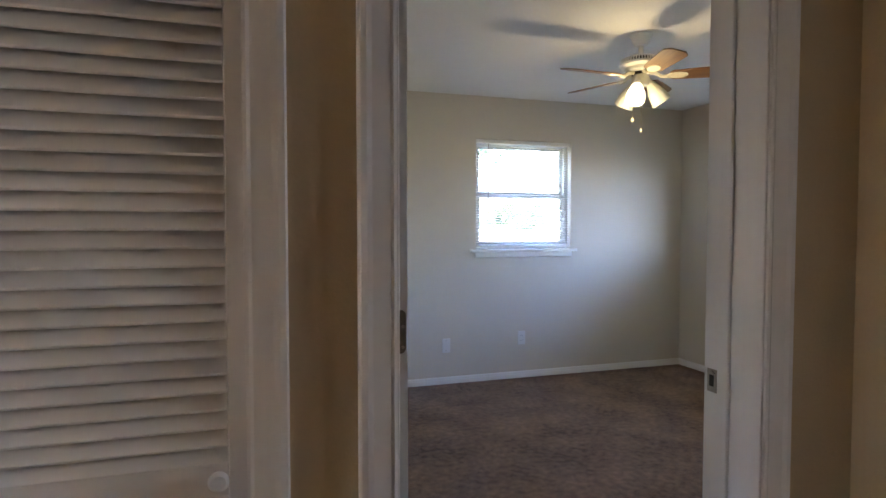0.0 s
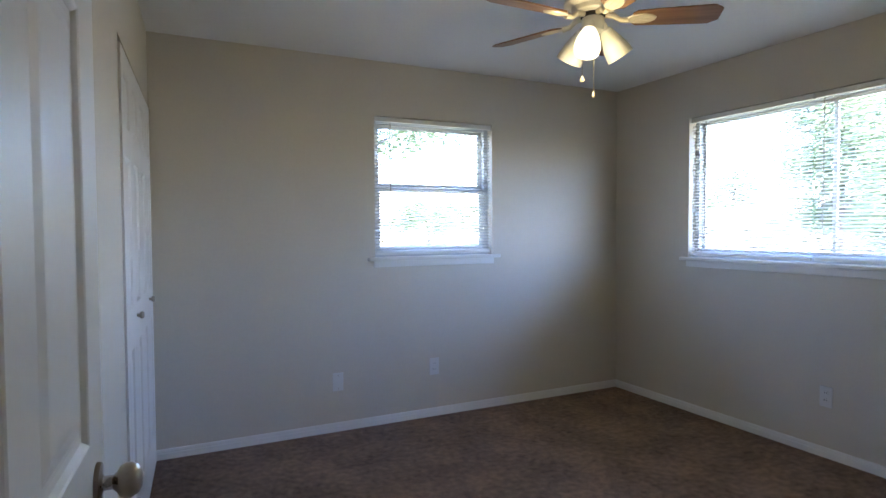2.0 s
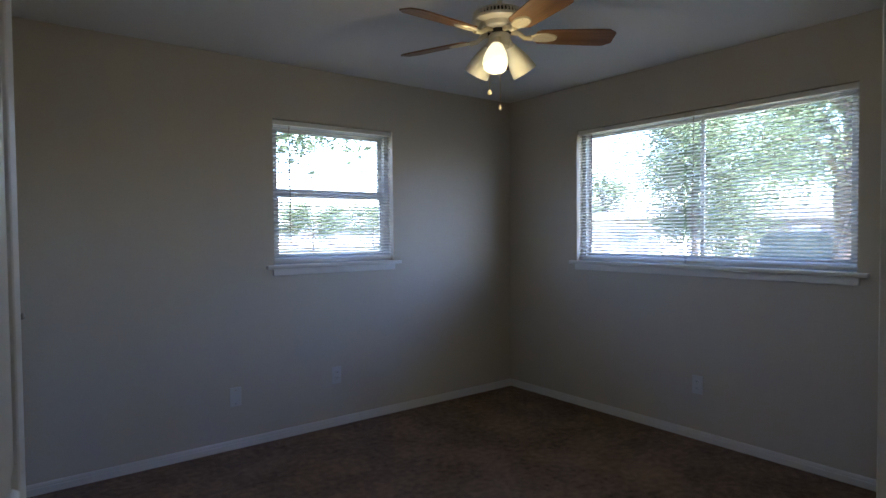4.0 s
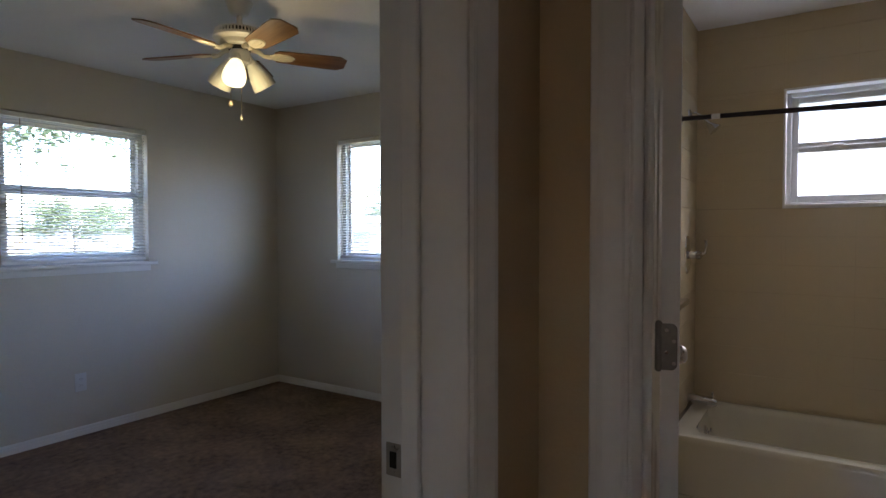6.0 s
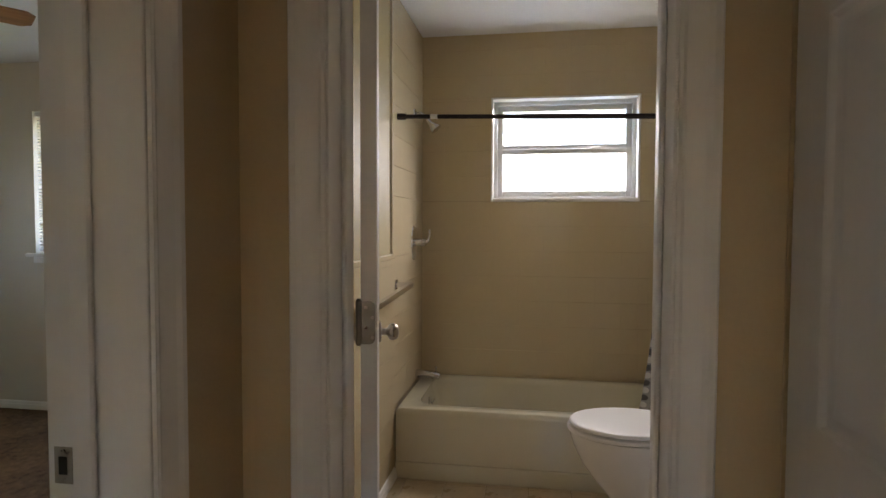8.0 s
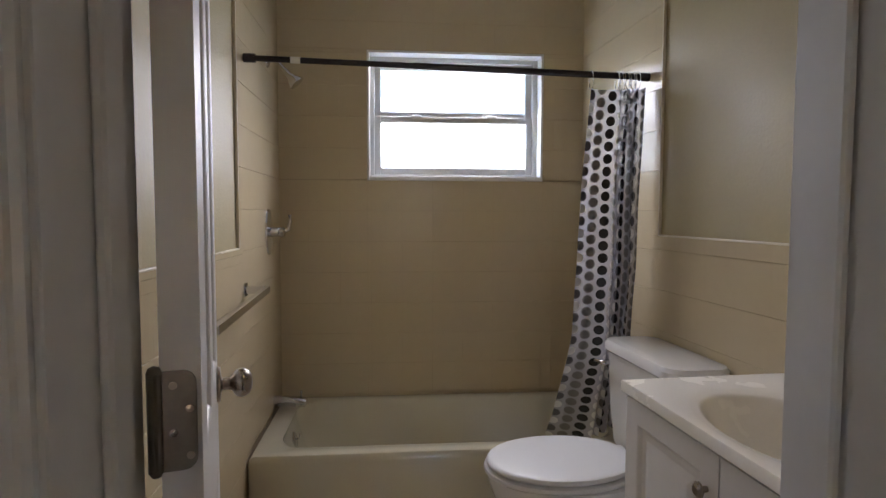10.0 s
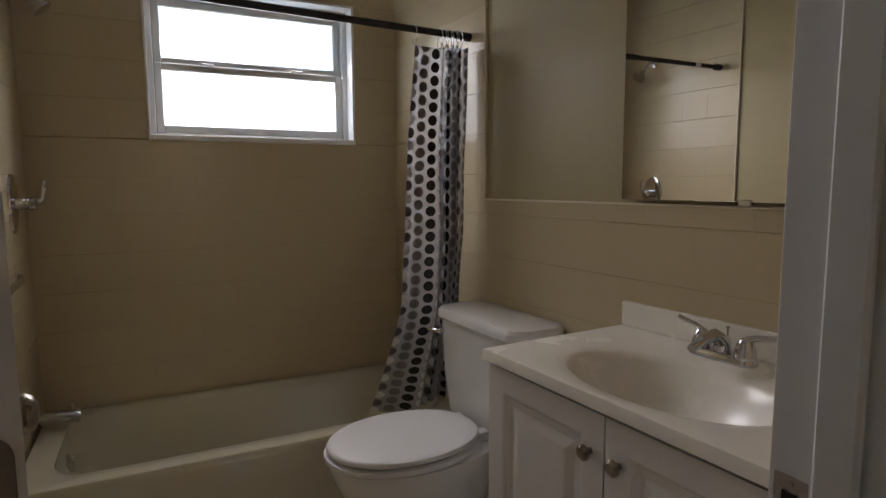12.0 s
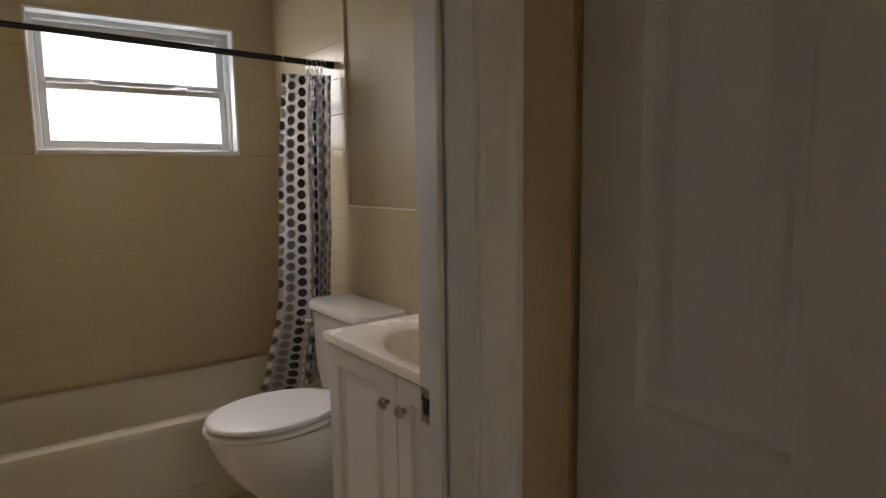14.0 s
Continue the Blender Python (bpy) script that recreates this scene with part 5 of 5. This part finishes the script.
def house(x0, y0, x1, y1, label, face, n, siding=None):
    th = thing("house", label, "house", (0, 0, -0.36))
    part("wall", boxed(x0, y0, 0, x1, y1, 2.15), siding or SIDING, th)
    bm = bmesh.new()
    cx = (x0 + x1) / 2
    if x1 - x0 < y1 - y0:
        loft(bm, [[(x0 - 0.5, y, 2.15), (x1 + 0.5, y, 2.15), (cx, y, 2.75)] for y in (y0 - 0.5, y1 + 0.5)])
    else:
        cy = (y0 + y1) / 2
        loft(bm, [[(x, y0 - 0.5, 2.15), (x, y1 + 0.5, 2.15), (x, cy, 2.75)] for x in (x0 - 0.5, x1 + 0.5)])
    part("roof", bm, ROOF, th)
    for k in range(n):
        f = (k + 0.5) / n
        if face == "x":
            y = y0 + (y1 - y0) * f
            w = part("window", boxed(x0 - 0.04, y - 0.6, 0.8, x0 - 0.005, y + 0.6, 1.8), VINYL, th)
            part("pane", boxed(x0 - 0.06, y - 0.52, 0.87, x0 - 0.042, y + 0.52, 1.73), HOUSEGLASS, w)
        else:
            x = x0 + (x1 - x0) * f
            w = part("window", boxed(x - 0.6, y0 - 0.04, 0.8, x + 0.6, y0 - 0.005, 1.8), VINYL, th)
            part("pane", boxed(x - 0.52, y0 - 0.06, 0.87, x + 0.52, y0 - 0.042, 1.73), HOUSEGLASS, w)
    return th


house(31, 9.3, 40, 16.2, "low house across the street, shade put into its grey walls", "x", 3, SHADESIDING)
house(22.5, 14.9, 30.5, 24.5, "low white house with a pale roof across the yard", "x", 3)
house(22, 58, 46, 66, "low pale neighbouring house", "y", 5)


def parked_car(x, y, rz):
    th = thing("parked_car", "dark green parked pickup-like car on the driveway", "car", (x, y, -0.335), rz=rz)
    bm = bmesh.new()
    side = [(-2.2, 0.35), (-2.25, 0.75), (-2.1, 0.92), (-1.2, 0.98), (-0.7, 1.5), (0.7, 1.52), (1.25, 1.0), (2.1, 0.88), (2.25, 0.6), (2.2, 0.35)]
    loft(bm, [[(a, s * 0.86 * (0.82 if b > 1.2 else 1), b) for a, b in side] for s in (-1, 1)])
    part("body", bm, CARPAINT, th)
    for s in (-1, 1):
        part("side_window", boxed(-0.75, min(s * 0.80, s * 0.865), 1.03, 0.85, max(s * 0.80, s * 0.865), 1.40), HOUSEGLASS, th)
        for px in (-1.35, 1.35):
            wl = part("wheel", lathe(bmesh.new(), [(0, -0.1), (0.2, -0.1), (0.31, -0.09), (0.33, -0.05), (0.33, 0.05), (0.31, 0.09), (0.2, 0.1), (0, 0.1)], 24, Matrix.Translation((px, s * 0.8, 0.33)) @ Matrix.Rotation(radians(90), 4, "X")), DARK, th)
            part("rim", lathe(bmesh.new(), [(0, -0.115), (0.19, -0.115), (0.19, 0.115), (0, 0.115)], 18, Matrix.Translation((px, s * 0.8, 0.33)) @ Matrix.Rotation(radians(90), 4, "X")), NICKEL, wl)
    return th


parked_car(17.6, 7.95, 21)

# ---- tiles ----
_tiles = {}


def tile_mesh(w, h, d, material):
    key = (round(w, 4), round(h, 4), round(d, 4), material.name)
    if key not in _tiles:
        bm = bmesh.new()
        b, e = 0.0007, (0.0007 if material == FTILE else 0.00005)
        loft(bm, [[(0, 0, 0), (w, 0, 0), (w, h, 0), (0, h, 0)], [(0, 0, d - b), (w, 0, d - b), (w, h, d - b), (0, h, d - b)], [(e, b, d), (w - e, b, d), (w - e, h - b, d), (e, h - b, d)]], cap0=False)
        _tiles[key] = mesh_of(bm, "tile", material)
    return _tiles[key]


def lay(parent, origin, across, up, out, u0, u1, v0, v1, step, du, dv, material, hole=None, gap=0.0009, depth=0.007, vstep=None):
    """Square tiles on a plane, from a grid that starts at (du, dv); cut at the edges and round a hole."""
    across, up, out = Vector(across), Vector(up), Vector(out)
    rot = Matrix((across, up, out)).transposed().to_4x4()
    vstep = vstep or step
    us = sorted({u0, u1, *(du + step * k for k in range(-40, 60) if u0 + 0.012 < du + step * k < u1 - 0.012), *(hole[:2] if hole else ())})
    vs = sorted({v0, v1, *(dv + vstep * k for k in range(-40, 60) if v0 + 0.012 < dv + vstep * k < v1 - 0.012), *(hole[2:] if hole else ())})
    for a, b in zip(us, us[1:]):
        for c, d in zip(vs, vs[1:]):
            if hole and hole[0] <= (a + b) / 2 <= hole[1] and hole[2] <= (c + d) / 2 <= hole[3]:
                continue
            if b - a < 0.006 or d - c < 0.006:
                continue
            side = min(gap, 0.0002) if out.z < 0.5 else gap
            t = new("tile", tile_mesh(b - a - side, d - c - gap, depth, material))
            t.parent = parent
            t.matrix_basis = Matrix.Translation(Vector(origin) + across * (a + side / 2) + up * (c + gap / 2)) @ rot


S = 0.1490
east, north, south = bpy.data.objects["wall_bathroom_east"], bpy.data.objects["wall_bathroom_north"], bpy.data.objects["wall_bathroom_south"]
lay(east, (XE, 0, 0), (0, 1, 0), (0, 0, 1), (-1, 0, 0), YS, YT, 0.374, HC, S, 0.684, 1.284, TILE, (W3[0], W3[1], W3[2], W3[3]))
for wl, y, sg in ((north, YT, -1), (south, YS, 1)):
    ac = (1, 0, 0) if sg < 0 else (-1, 0, 0)
    k = 1 if sg < 0 else -1
    cap = 1.145 if sg < 0 else 1.19
    g = solo("tile_bed", boxed(3.535, min(y, y + sg * 0.002), FB, XE, max(y, y + sg * 0.002), HC), GROUT, "grout bed behind the shower tiles", "wall", "structure")
    g2 = solo("tile_bed", boxed(XI, min(y, y + sg * 0.002), FB, 3.535, max(y, y + sg * 0.002), cap), GROUT, "grout bed behind the wainscot tiles", "wall", "structure")
    if sg > 0:
        g.matrix_basis = g2.matrix_basis = SKEW
    o = (0, y, 0)
    lo, hi = (3.58, XE) if sg < 0 else (-XE, -3.58)
    lay(wl, o, ac, (0, 0, 1), (0, sg, 0), lo, hi, 0.374, HC, S, k * XE, 1.284, TILE)
    lo, hi = (3.535, 3.58) if sg < 0 else (-3.58, -3.535)
    lay(wl, o, ac, (0, 0, 1), (0, sg, 0), lo, hi, cap, HC, 1.0, 9, 1.284, TILE, depth=0.009, vstep=S)
    lo, hi = (XI, 3.58) if sg < 0 else (-3.58, -XI)
    lay(wl, o, ac, (0, 0, 1), (0, sg, 0), lo, hi, FB, cap - 0.05, S, k * 3.535, cap - 0.05, TILE)
    lo, hi = (XI, 3.58) if sg < 0 else (-3.58, -XI)
    lay(wl, o, ac, (0, 0, 1), (0, sg, 0), lo, hi, cap - 0.05, cap, S, k * 3.535, 5, TILE, depth=0.010)
# Added cream strips put the highlight on the caulked bullnose edge into colour.
CAULKGLINT = mat("caulk_highlight", (0.72, 0.65, 0.50), 0.3, vary=0.04)
for y, sg, cap in ((YT, -1, 1.145), (YS, 1, 1.19)):
    bead = thing("tile_edge_highlight", "pale bead for the highlight on the caulked tile edge round the painted panel", "tile trim", kind="structure")
    a, b = sorted((y, y + sg * 0.0115))
    part("upright", boxed(3.529, a, cap, 3.5352, b, HC, bevel=0.002, seg=2), CAULKGLINT, bead)
    part("rail", boxed(XI, a, cap - 0.001, 3.529, b, cap + 0.005, bevel=0.002, seg=2), CAULKGLINT, bead)
    if sg > 0:
        bead.matrix_basis = SKEW
bf = solo("floor_bathroom", boxed(XI - 0.07, YS - 0.2, -0.12, XE, YT + 0.02, FB - 0.007), GROUT, "tan ceramic tile floor", "floor", "structure")
lay(bf, (0, 0, FB - 0.007), (1, 0, 0), (0, 1, 0), (0, 0, 1), XI - 0.06, TX0 + 0.02, YS - 0.1, YT, 0.2, 3.55, 1.5, FTILE, gap=0.005, depth=0.007)
